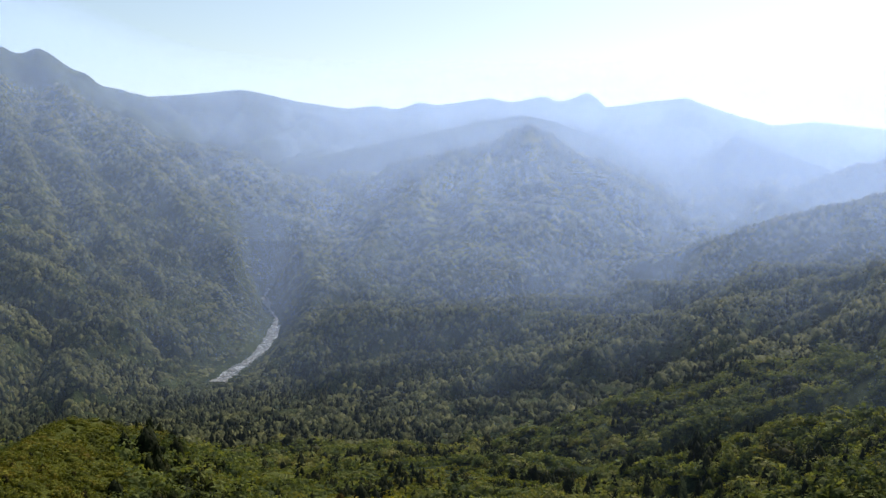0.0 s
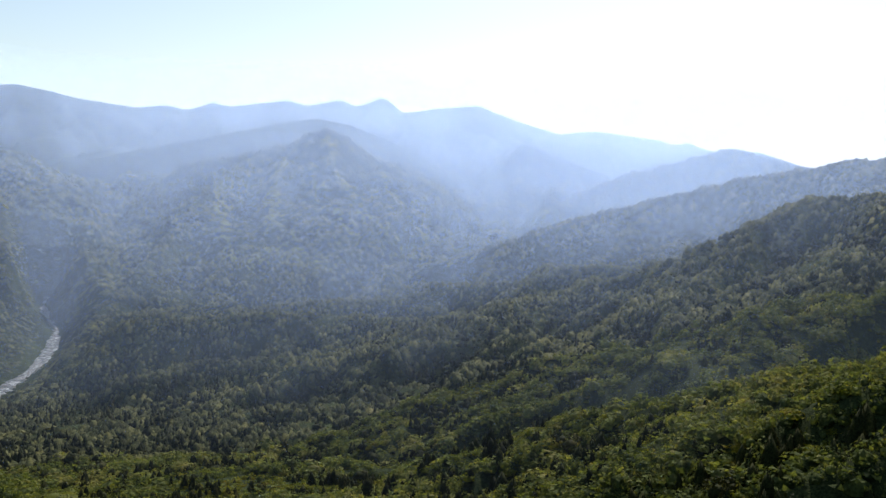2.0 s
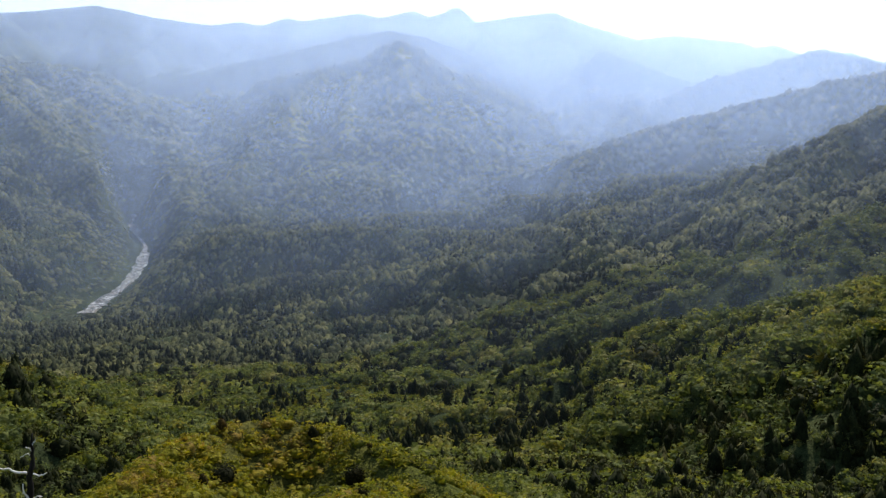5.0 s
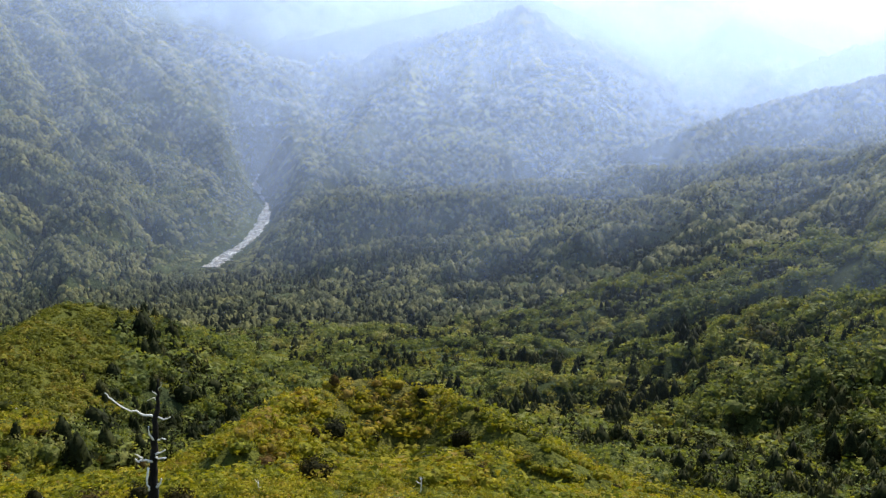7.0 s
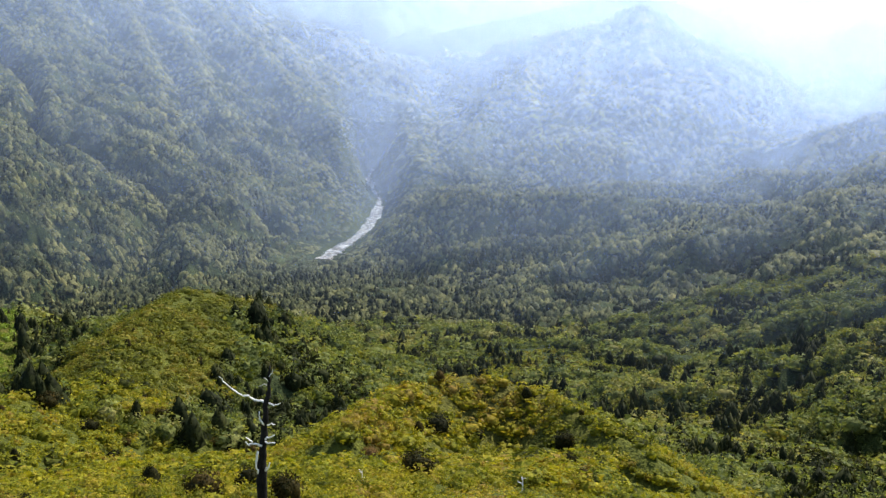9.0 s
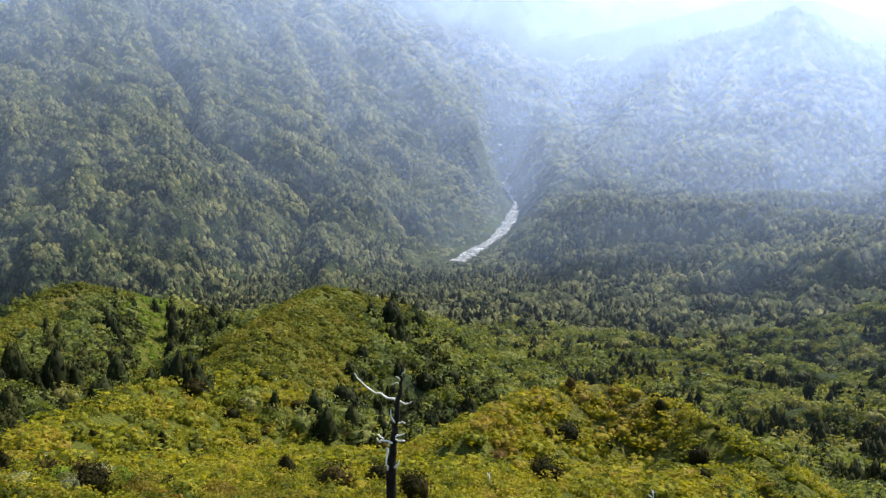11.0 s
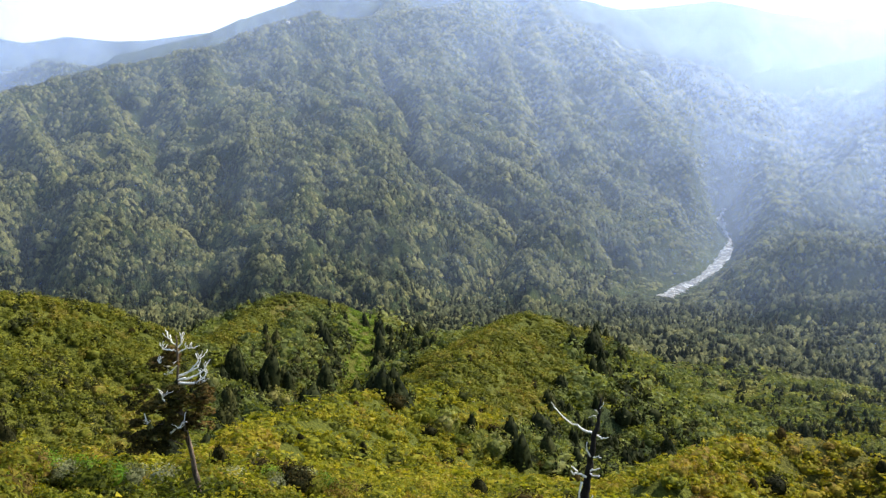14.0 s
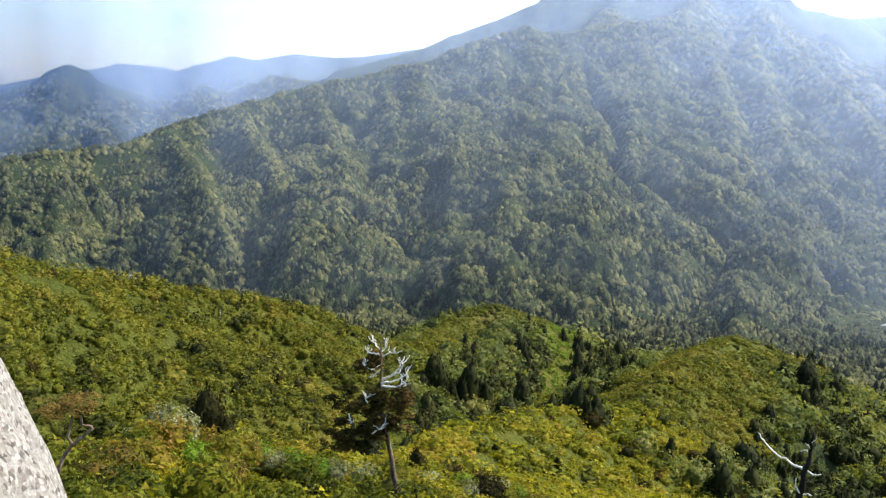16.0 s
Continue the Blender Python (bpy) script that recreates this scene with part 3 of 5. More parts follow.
def cone_shape(tiers, sides, rng):
    """Conifer: ragged skirts one above another."""
    verts, faces = [], []
    for k in range(tiers):
        z0, z1 = 0.08 + 0.8 * k / tiers, 0.08 + 0.8 * (k + 1) / tiers + 0.14
        w = 0.5 * (1 - 0.78 * k / tiers)
        base = len(verts)
        for q in range(sides):
            a = 2 * math.pi * (q + rng.uniform(-0.2, 0.2)) / sides
            d = w * rng.uniform(0.65, 1.2)
            verts.append((d * math.cos(a), d * math.sin(a), z0 + rng.uniform(-0.05, 0.05)))
        verts.append((rng.uniform(-0.04, 0.04), rng.uniform(-0.04, 0.04), min(z1, 1.0)))
        faces += [(base + q, base + (q + 1) % sides, base + sides) for q in range(sides)]
    return np.array(verts), np.array(faces)


def leafy_shape(count, leaf, rng, core=1, spread=0.5, inner=0.66):
    """Bush: a dark core under a shell of small tilted leaf clusters."""
    n = rng.normal(0, 1, (count, 3))
    n[:, 2] = np.abs(n[:, 2]) * 1.1 - 0.15
    n /= np.linalg.norm(n, axis=1)[:, None]
    centre = n * rng.uniform(0.72, 1.08, (count, 1)) * np.array([spread, spread, 0.55])
    centre[:, 2] += 0.38
    t = rng.normal(0, 1, (count, 3)) + 0.2 * n
    t -= n * 0.55 * (t * n).sum(1)[:, None]
    t /= np.linalg.norm(t, axis=1)[:, None]
    b = np.cross(n + rng.normal(0, 0.5, (count, 3)), t)
    b /= np.linalg.norm(b, axis=1)[:, None]
    size = leaf * rng.uniform(0.6, 1.4, (count, 1))
    v = np.stack([centre - t * size, centre + t * size * 0.5 + b * size * 0.8, centre + t * size * 0.5 - b * size * 0.8], 1)
    verts, faces = v.reshape(-1, 3), np.arange(count * 3).reshape(-1, 3)
    if core:
        cv, cf = ball_shape(core, rng, 0.12)
        verts, faces = np.concatenate([verts, cv * np.array([inner * spread * 2, inner * spread * 2, inner + 0.04])]), np.concatenate([faces, cf + len(verts)])
    return verts, faces


def spire_shape(count, leaf, rng):
    """Evergreen near by: leaf clusters gathered to a ragged point."""
    verts, faces = leafy_shape(count, leaf, rng, inner=0.88)
    verts = verts * np.array([1, 1, 1.1])
    verts[:, :2] *= np.clip(1.15 - 0.85 * np.clip(verts[:, 2:], 0, 1.2), 0.15, 1.2)
    return verts, faces


def crown_shape(lumps, count, size, rng, rough=0.22):
    """Tree crown: lumps of canopy broken up by leaf masses that stand off its surface."""
    verts, faces = ball_shape(1, rng, rough, lumps=lumps)
    pick = rng.integers(0, len(faces), count)
    tri = verts[faces[pick]]
    centre = (tri * rng.dirichlet((1, 1, 1), count)[..., None]).sum(1)
    out = np.cross(tri[:, 1] - tri[:, 0], tri[:, 2] - tri[:, 0])
    out /= np.linalg.norm(out, axis=1)[:, None] + 1e-9
    out = out + rng.normal(0, 0.3, (count, 3))
    out /= np.linalg.norm(out, axis=1)[:, None]
    t = np.cross(out, rng.normal(0, 1, (count, 3)))
    t /= np.linalg.norm(t, axis=1)[:, None]
    b = np.cross(out, t)
    s = size * rng.uniform(0.6, 1.4, (count, 1))
    centre = centre + out * s * 0.45
    v = np.stack([centre - t * s, centre + t * s * 0.6 + b * s * 0.9, centre + t * s * 0.5 - b * s * 0.9], 1)
    return np.concatenate([verts, v.reshape(-1, 3)]), np.concatenate([faces, np.arange(count * 3).reshape(-1, 3) + len(verts)])


# ---- forest ----
shape_rng = np.random.default_rng(5)
CROWNS_FAR = [dome_shape(shape_rng) for _ in range(24)]
CROWNS_MID = [crown_shape(2, 10, 0.13, shape_rng) for _ in range(12)]
LOWER_TREES = [leafy_shape(46, 0.1, shape_rng) for _ in range(10)]
BUSHES = [leafy_shape(38, 0.1, shape_rng) for _ in range(10)]
SLOPE_TREES = [leafy_shape(84, 0.07, shape_rng) for _ in range(8)]
HEATH = [leafy_shape(86, 0.056, shape_rng) for _ in range(10)]
CEDARS = [cone_shape(3, 6, shape_rng) for _ in range(6)]
CEDARS_NEAR = [spire_shape(70, 0.085, shape_rng) for _ in range(8)]


def near_crest(x, y, name):
    line = [(*plan(a, r), z) for a, r, z in RIDGES[name][3]]
    return np.minimum.reduce([d for d, s, z, side in to_line(x, y, line)])


def glade(x, y):
    """Light green hollow between the knoll and the spur."""
    r, a = np.hypot(x, y), np.degrees(np.arctan2(x, y))
    return np.exp(-((a + 41.2 - (r - 650) / 260) / 1.6) ** 2) * np.clip((r - 330) / 60, 0, 1) * np.clip((930 - r) / 60, 0, 1)


def shaded_hollow(x, y):
    """Shady side of the hollow, where cedars stand close together."""
    r, a = np.hypot(x, y), np.degrees(np.arctan2(x, y))
    return np.exp(-((a + 37.6) / 1.9) ** 2) * np.clip((r - 420) / 80, 0, 1)


def in_glade(x, y, r, rng):
    return glade(x, y) > 0.45 + 0.35 * fbm(x / 30, y / 30, 32, 2)


def off_glade(x, y, r, rng):
    return scrub_only(x, y, r, rng) & (glade(x, y) < 0.5)


def scrubby(x, y):
    """Where wind-cropped scrub grows rather than wood: above 0.5."""
    r, a = np.hypot(x, y), np.degrees(np.arctan2(x, y))
    open_slope = np.clip((235 - 100 * np.exp(-((a + 20.5) / 4) ** 2) - r) / 50, 0, 1) * np.clip((-2 - a) / 6, 0, 1) + np.clip((90 - r) / 30, 0, 1)
    p = open_slope
    for name, width in (("scrub_ridge", 120), ("scrub_spur", 36), ("valley_knoll", 16), ("near_mound", 48)):
        share = np.clip((-50 - a) / 5, 0, 1) if name == "scrub_ridge" else 1.0
        p = np.maximum(p, share * np.clip(1.5 - near_crest(x, y, name) / width, 0, 1))
    p = np.maximum(p, 0.95 * glade(x, y)) - 0.9 * shaded_hollow(x, y)
    return p + 0.35 * fbm(x / 60, y / 60, 31, 3)


def near_ribs(x, y):
    return np.minimum.reduce([near_crest(x, y, "centre_rib_" + k) for k in ("east", "west", "gorge", "mid", "low", "fork")])


cover = ground.data.attributes.new("heath", "FLOAT", "POINT")
cover.data.foreach_set("value", (np.clip(scrubby(GX, GY) * 2, 0, 1) * (GR < 930)).astype(np.float32).ravel())


def scrub_only(x, y, r, rng):
    return scrubby(x, y) > 0.5


def woods_only(x, y, r, rng):
    return scrubby(x, y) <= 0.55


def patchy(low, high, scale, seed, test=None):
    """Keeps plants by patches, so that woods and clearings alternate."""
    def keep(x, y, r, rng):
        p = low + (high - low) * np.clip(0.5 + 1.6 * fbm(x / scale, y / scale, seed, 3), 0, 1)
        ok = rng.uniform(0, 1, len(x)) < p
        return ok & test(x, y, r, rng) if test else ok
    return keep


def hollow(x, y, s):
    """How far the ground dips below what lies round it."""
    return (land(x + s, y) + land(x - s, y) + land(x, y + s) + land(x, y - s)) / 4 - land(x, y)


def damp(low, high, scale, seed, s=45):
    """Dark trees keep to the gullies and shaded hollows."""
    def keep(x, y, r, rng):
        p = low + (high - low) * np.clip(0.5 + 1.6 * fbm(x / scale, y / scale, seed, 3), 0, 1) + np.clip(hollow(x, y, s) / 5, -0.6, 0.8)
        p = p - 0.35 * np.clip((np.degrees(np.arctan2(x, y)) - 5) / 8, 0, 1) * (r > 900)
        return (rng.uniform(0, 1, len(x)) < p) & woods_only(x, y, r, rng)
    return keep


def bottomland(x, y, r, rng):
    """Cedar stands on the valley floor before the western mountain."""
    a, z = np.degrees(np.arctan2(x, y)), land(x, y)
    low = np.clip((75 - z) / 40, 0, 1) * np.clip((2 - a) / 10, 0, 1)
    stand = np.exp(-((a + 38) / 2.2) ** 2 - ((r - 1350) / 350) ** 2)
    return rng.uniform(0, 1, len(x)) < np.maximum(low * (0.22 + 1.3 * fbm(x / 90, y / 90, 14, 3)), stand)


def cedar_stand(x, y, r, rng):
    """Dark stand that fills the hollow beside the glade and runs along the far side of the spur."""
    a = np.degrees(np.arctan2(x, y))
    hollow_side = 1.3 * shaded_hollow(x, y)
    flank = np.exp(-((a + 25.5 - (560 - r) / 55) / 1.5) ** 2) * np.clip((r - 380) / 60, 0, 1) * np.clip((720 - r) / 60, 0, 1)
    return rng.uniform(0, 1, len(x)) < np.maximum(hollow_side, 0.4 * flank)


def nearer(x, y, r, rng):
    return scrub_only(x, y, r, rng) & ((near_crest(x, y, "scrub_ridge") > 100) | (r < 150))


def on_ridge(x, y, r, rng):
    return scrub_only(x, y, r, rng) & (near_crest(x, y, "scrub_ridge") <= 110) & (r >= 140)


def off_ribs(x, y, r, rng):
    """Steep grassy ribs of the centre peak stay bare."""
    return near_ribs(x, y) > 17 + 30 * fbm(x / 50, y / 50, 13, 2)


def on_ribs(x, y, r, rng):
    return near_ribs(x, y) < 15 + 34 * fbm(x / 50, y / 50, 13, 2)


def stuff(name, mat, zone, shapes, wide, high, label, category, follow=0.0, smooth=True, roll=0.5, vary=0.38):
    spots, r, rng = zone
    return tagged(planted(name, mat, spots, shapes, wide, high, rng, 0.25, follow, smooth, roll, vary), label, category, kind="stuff")


stuff("far_woods", M_CANOPY, scatter(2500, 3800, 9.6, 7, 21, off_ribs), CROWNS_FAR, 12, 7.5, "hazy evergreen woods on the far slopes", "woods", 0.8, roll=1.4, vary=0.48)
# Pale tufts along the rib crests: grass, and a stand-in for lit streaks.
stuff("rib_grass", M_GRASS, scatter(2580, 3380, 8.5, 3, 46, on_ribs), CROWNS_FAR, 13, 3.0, "dwarf bamboo on the steep ribs of the centre peak, coloured pale for their sunlit edges", "grass", 0.95)
stuff("valley_woods", M_CANOPY, scatter(1250, 2500, 6.4, 7, 22), CROWNS_FAR, 9.2, 6.8, "grey-green broadleaf woods on the valley slopes", "woods", 0.8, roll=1.4, vary=0.48)
stuff("broadleaf_woods", M_BROAD, scatter(720, 1250, 9.6, 8, 23, patchy(0.5, 1.1, 120, 74, woods_only)), LOWER_TREES, 12.5, 9.5, "pale rounded broadleaf trees in the valley", "woods", 0.5, roll=1.4, vary=0.48)
stuff("lower_woods", M_BROAD, scatter(420, 720, 6.6, 7, 37, patchy(0.55, 1.1, 120, 78, woods_only)), LOWER_TREES, 9.5, 8.5, "rounded broadleaf trees below the scrub slopes", "woods")
stuff("dark_woods", M_CEDAR, scatter(900, 1700, 14, 8, 33, damp(-0.3, 0.95, 90, 75)), CROWNS_MID, 10.5, 11, "dark evergreen trees in clusters across the valley", "woods")
stuff("lower_evergreens", M_CEDAR, scatter(400, 900, 11, 8, 45, damp(-0.3, 0.95, 90, 83)), SLOPE_TREES, 8.5, 9, "dark rounded evergreens in clusters below the slopes", "woods")
stuff("lower_scrub", M_MEADOW, scatter(90, 300, 4.0, 3, 41, patchy(0.8, 1.1, 60, 81, woods_only)), HEATH, 4.2, 2.8, "light green scrub below the mound", "scrub")
stuff("valley_scrub", M_MEADOW, scatter(295, 1250, 8.2, 3, 34, patchy(0.1, 1.0, 110, 76, woods_only)), LOWER_TREES, 8.0, 4.8, "light green scrub between the valley trees", "scrub")
stuff("slope_woods", M_BROAD, scatter(150, 430, 6.5, 6, 27, patchy(0.45, 1.1, 60, 77, woods_only)), SLOPE_TREES, 6.6, 5.5, "mixed green broadleaf trees on the lower slopes", "woods")
stuff("cedar_woods", M_CEDAR, scatter(1300, 2300, 14, 12, 24, damp(-0.45, 1.05, 110, 71)), CEDARS, 8.5, 15, "dark pointed cedars scattered through the valley", "woods")
stuff("lower_cedars", M_CEDAR, scatter(400, 1300, 10.5, 10, 44, damp(-0.1, 1.1, 80, 82)), CEDARS_NEAR, 7.5, 13, "dark pointed cedars on the lower slopes", "woods")
stuff("slope_cedars", M_CEDAR, scatter(140, 430, 7.0, 8, 28, patchy(0.0, 1.2, 45, 72, woods_only)), CEDARS_NEAR, 5.4, 7.5, "dark pointed cedars among the slope woods", "woods")
stuff("slope_evergreens", M_CEDAR, scatter(150, 430, 8, 8, 38, patchy(-0.1, 1.2, 45, 79, woods_only)), SLOPE_TREES, 5.5, 6.5, "dark rounded evergreens in clumps on the lower slopes", "woods")
stuff("glade_scrub", M_GLADE, scatter(330, 930, 3.6, 3, 43, in_glade), BUSHES, 4.6, 2.4, "fresh light green scrub in a hollow of the slope", "scrub")
stuff("knoll_scrub", M_RIDGE, scatter(420, 930, 3.7, 3, 29, off_glade), BUSHES, 4.8, 2.8, "green scrub on the lower spurs", "scrub")
stuff("spur_scrub", M_RIDGE, scatter(295, 425, 3.2, 3, 42, nearer), BUSHES, 4.2, 2.8, "green scrub on the nearer spurs", "scrub")
stuff("cedar_stand", M_CEDAR, scatter(400, 1000, 7.5, 10, 47, cedar_stand), CEDARS_NEAR, 6.0, 10.5, "dense dark cedar stand in the hollow and along the spur", "woods")
stuff("valley_cedars", M_CEDAR, scatter(800, 2150, 12.5, 12, 35, bottomland), CEDARS, 9.5, 16, "dark cedar stand along the valley floor", "woods")
stuff("ridge_scrub", M_RIDGE, scatter(140, 560, 2.9, 3, 36, on_ridge), BUSHES, 4.4, 3.2, "green scrub and low trees on the summit ridge", "scrub")
stuff("scrub", M_SCRUB, scatter(110, 300, 2.6, 3, 25, nearer), BUSHES, 3.7, 2.4, "yellow-green wind-cropped scrub on the near slopes", "scrub")
stuff("ridge_evergreens", M_CEDAR, scatter(140, 560, 5.5, 4, 40, patchy(-0.15, 0.75, 45, 80, on_ridge)), SLOPE_TREES, 3.8, 4.2, "dark evergreen bushes dotted through the ridge scrub", "scrub")
stuff("heath", M_SCRUB, scatter(14, 115, 2.0, 2, 26), HEATH, 2.1, 1.6, "low yellow-green shrubs below the summit", "scrub")

# ---- upright sheets that stand in for haze ----
for far, density in ((500, 0.004), (900, 0.007), (1250, 0.011), (1550, 0.017), (1800, 0.023), (2050, 0.03), (2300, 0.036), (2550, 0.043),
                     (2800, 0.052), (3050, 0.062), (3350, 0.075), (3700, 0.095), (4050, 0.12), (4400, 0.15)):
    a = np.arange(-95, 60, 0.5)
    up = np.concatenate([np.linspace(0, 0.2, 6), np.linspace(0.35, 1, 5)])
    A, U = np.meshgrid(a, up)
    reach = far * (1 + 0.018 * fbm(A / 9, A * 0 + far / 97, 23, 3))
    x, y = plan(A, reach)
    g = land(x, y)
    top = np.maximum(EYE_Z + (0.125 + 0.07 * np.exp(-((A + 35) / 9) ** 2)) * far, g + 120)
    z = g + (top - g) * U
    veil = mesh_object("haze_veil", np.stack([x, y, z], -1).reshape(-1, 3), grid_faces(len(up), len(a), False), haze_material(density, 1.55))
    # Extra density towards the sun and east stands in for glare over dark slopes.
    sunward = np.exp(-((A - 6) / 24) ** 2)
    west = np.clip((-55 - A) / 10, 0, 1)
    gorge = 0.72 - 0.25 * (far < 1700) + 0.92 * sunward + (1.5 if far < 1700 else 0.5) * np.clip((A - 8) / 10, 0, 1) + (1.7 if far < 3900 else 0.6) * west * (far > 2900)
    thick = np.clip((z - g) / 70, 0, 1) * np.clip((1 - U) / 0.3, 0, 1) * gorge
    at = veil.data.attributes.new("thickness", "FLOAT", "POINT")
    at.data.foreach_set("value", thick.astype(np.float32).ravel())
    tagged(veil, "thin blue see-through sheet standing in for hazy air and glare towards the sun", "haze", kind="structure")


# ---- things ----
def part(name, verts, faces, mat, parent, label="", smooth=True):
    ob = mesh_object(name, verts, faces, mat, parent, smooth)
    return tagged(ob, label)


def ground_along(azimuth, fall):
    """The place where the slope below the summit lies at this azimuth and this angle from the level."""
    r = np.geomspace(14, 4800, 900)
    x, y = plan(azimuth, r)
    z = land(x, y)
    low = np.where((z - EYE_Z) / r > math.tan(radians(fall)))[0]
    k = low[0] if len(low) else len(r) - 1
    return Vector((x[k], y[k], z[k])), r[k]


def tube(points, radii, sides, rng, rough=0.12):
    """A tapering limb along its points, uneven like weathered wood."""
    pts = np.array(points, float)
    verts, faces = [], []
    for i, p in enumerate(pts):
        t = pts[min(i + 1, len(pts) - 1)] - pts[max(i - 1, 0)]
        t /= np.linalg.norm(t) + 1e-9
        u = np.cross(t, (0.31, 0.9, 0.17))
        u /= np.linalg.norm(u)
        w = np.cross(t, u)
        for q in range(sides):
            a = 2 * math.pi * q / sides
            verts.append(p + radii[i] * (1 + rng.uniform(-rough, rough)) * (u * math.cos(a) + w * math.sin(a)))
    for i in range(len(pts) - 1):
        for q in range(sides):
            a, b = i * sides + q, i * sides + (q + 1) % sides
            faces += [(a, b, b + sides), (a, b + sides, a + sides)]
    tip, root = len(verts), len(verts) + 1
    verts += [pts[-1], pts[0]]
    last = (len(pts) - 1) * sides
    faces += [(last + q, last + (q + 1) % sides, tip) for q in range(sides)]
    faces += [((q + 1) % sides, q, root) for q in range(sides)]
    return np.array(verts), np.array(faces)


def curve_points(points, steps, rng, wobble):
    """More points along a limb, each a little off the line."""
    pts = np.array(points, float)
    at = np.linspace(0, len(pts) - 1, (len(pts) - 1) * steps + 1)
    out = np.stack([np.interp(at, np.arange(len(pts)), pts[:, k]) for k in range(3)], 1)
    out[1:-1] += rng.normal(0, wobble, (len(out) - 2, 3))
    return out


def wood_material(name, pale, dark, scale, bump, spots=0.5):
    m, n, l = material(name)
    co = n.new("ShaderNodeTexCoord").outputs["Object"]
    grain = n.new("ShaderNodeMapping")
    grain.inputs["Scale"].default_value = (1, 1, 0.18)
    l.new(co, grain.inputs["Vector"])
    streak = noise_tex(n, l, scale, 6.0, 0.7, grain.outputs[0])
    blotch = noise_tex(n, l, 2.2, 3.0, 0.6, co)
    colour = ramp(n, l, streak, [(0.35, dark), (0.62, pale)])
    stain = ramp(n, l, blotch, [(0.4, (1, 1, 1)), (0.65, (spots, spots, spots))])
    bsdf = n["Principled BSDF"]
    l.new(mixed(n, l, 1.0, colour, stain, "MULTIPLY"), bsdf.inputs["Base Color"])
    bsdf.inputs["Roughness"].default_value = 0.8
    bsdf.inputs["Specular IOR Level"].default_value = 0.15
    b = n.new("ShaderNodeBump")
    b.inputs["Distance"].default_value = bump
    l.new(streak, b.inputs["Height"])
    l.new(b.outputs[0], bsdf.inputs["Normal"])
    return m


def granite_material():
    m, n, l = material("granite")
    co = n.new("ShaderNodeTexCoord").outputs["Object"]
    crystal = n.new("ShaderNodeTexVoronoi")
    crystal.inputs["Scale"].default_value = 70
    l.new(co, crystal.inputs["Vector"])
    fleck = n.new("ShaderNodeSeparateColor")
    l.new(crystal.outputs["Color"], fleck.inputs[0])
    colour = ramp(n, l, fleck.outputs[0], [(0.0, (0.12, 0.10, 0.08)), (0.2, (0.34, 0.29, 0.24)), (0.6, (0.52, 0.47, 0.41)), (1.0, (0.70, 0.66, 0.60))])
    lichen = noise_tex(n, l, 3.0, 6.0, 0.75, co)
    colour = mixed(n, l, ramp(n, l, lichen, [(0.5, (0, 0, 0)), (0.7, (0.6, 0.6, 0.6))]), colour, (0.40, 0.39, 0.36))
    bsdf = n["Principled BSDF"]
    l.new(colour, bsdf.inputs["Base Color"])
    bsdf.inputs["Roughness"].default_value = 0.85
    rough = noise_tex(n, l, 22.0, 8.0, 0.75, co)
    b = n.new("ShaderNodeBump")
    b.inputs["Distance"].default_value = 0.05
    l.new(rough, b.inputs["Height"])
    l.new(b.outputs[0], bsdf.inputs["Normal"])
    return m


M_GRANITE = granite_material()
M_BARK = wood_material("dark_bark", (0.022, 0.018, 0.015), (0.006, 0.005, 0.005), 14, 0.02)
M_SILVER = wood_material("silver_deadwood", (0.9, 0.87, 0.82), (0.72, 0.68, 0.63), 16, 0.006, 0.9)
M_LIMB = wood_material("weathered_limb", (0.30, 0.22, 0.16), (0.06, 0.042, 0.03), 16, 0.01)
M_TRUNK = wood_material("weathered_trunk", (0.24, 0.175, 0.125), (0.045, 0.032, 0.024), 14, 0.02)
M_BROWN = foliage("browning_cedar_needles", [(0.0, (0.03, 0.032, 0.010)), (0.5, (0.075, 0.058, 0.016)), (1.0, (0.14, 0.075, 0.028))], 0.25, 0.4, 0.2, 0.7, 0.05, True)
M_DARK = foliage("dark_cedar_needles", [(0.0, (0.012, 0.014, 0.005)), (0.5, (0.028, 0.027, 0.008)), (1.0, (0.085, 0.055, 0.015))], 0.3, 0.05, 0.15, 0.7, 0.06, True)
M_SHRUB = foliage("shrub_leaves", [(0.0, (0.040, 0.049, 0.012)), (0.25, (0.098, 0.118, 0.014)), (0.5, (0.160, 0.162, 0.018)), (0.75, (0.229, 0.176, 0.025)),
                                   (1.0, (0.172, 0.088, 0.030))], 0.2, 0.05, 0.4, 0.5, 0.05, True)
M_PALE = foliage("grey_green_leaves", [(0.0, (0.09, 0.10, 0.045)), (0.5, (0.22, 0.23, 0.12)), (1.0, (0.42, 0.42, 0.28))], 0.15, 0.1, 0.25, 0.4, 0.03, True)
M_RUST = foliage("rusty_leaves", [(0.0, (0.07, 0.065, 0.014)), (0.5, (0.13, 0.095, 0.022)), (1.0, (0.17, 0.10, 0.035))], 0.15, 0.2, 0.3, 0.6, 0.03, True)
M_FRESH = foliage("fresh_leaves", [(0.0, (0.06, 0.12, 0.012)), (0.5, (0.13, 0.24, 0.022)), (1.0, (0.22, 0.32, 0.04))], 0.15, 0.2, 0.45, 0.45, 0.03, True)
M_FLOWER = foliage("yellow_blossom", [(0.0, (0.16, 0.19, 0.01)), (0.5, (0.42, 0.36, 0.01)), (1.0, (0.62, 0.50, 0.02))], 0.15, 0.2, 0.4, 0.5, 0.03, True)
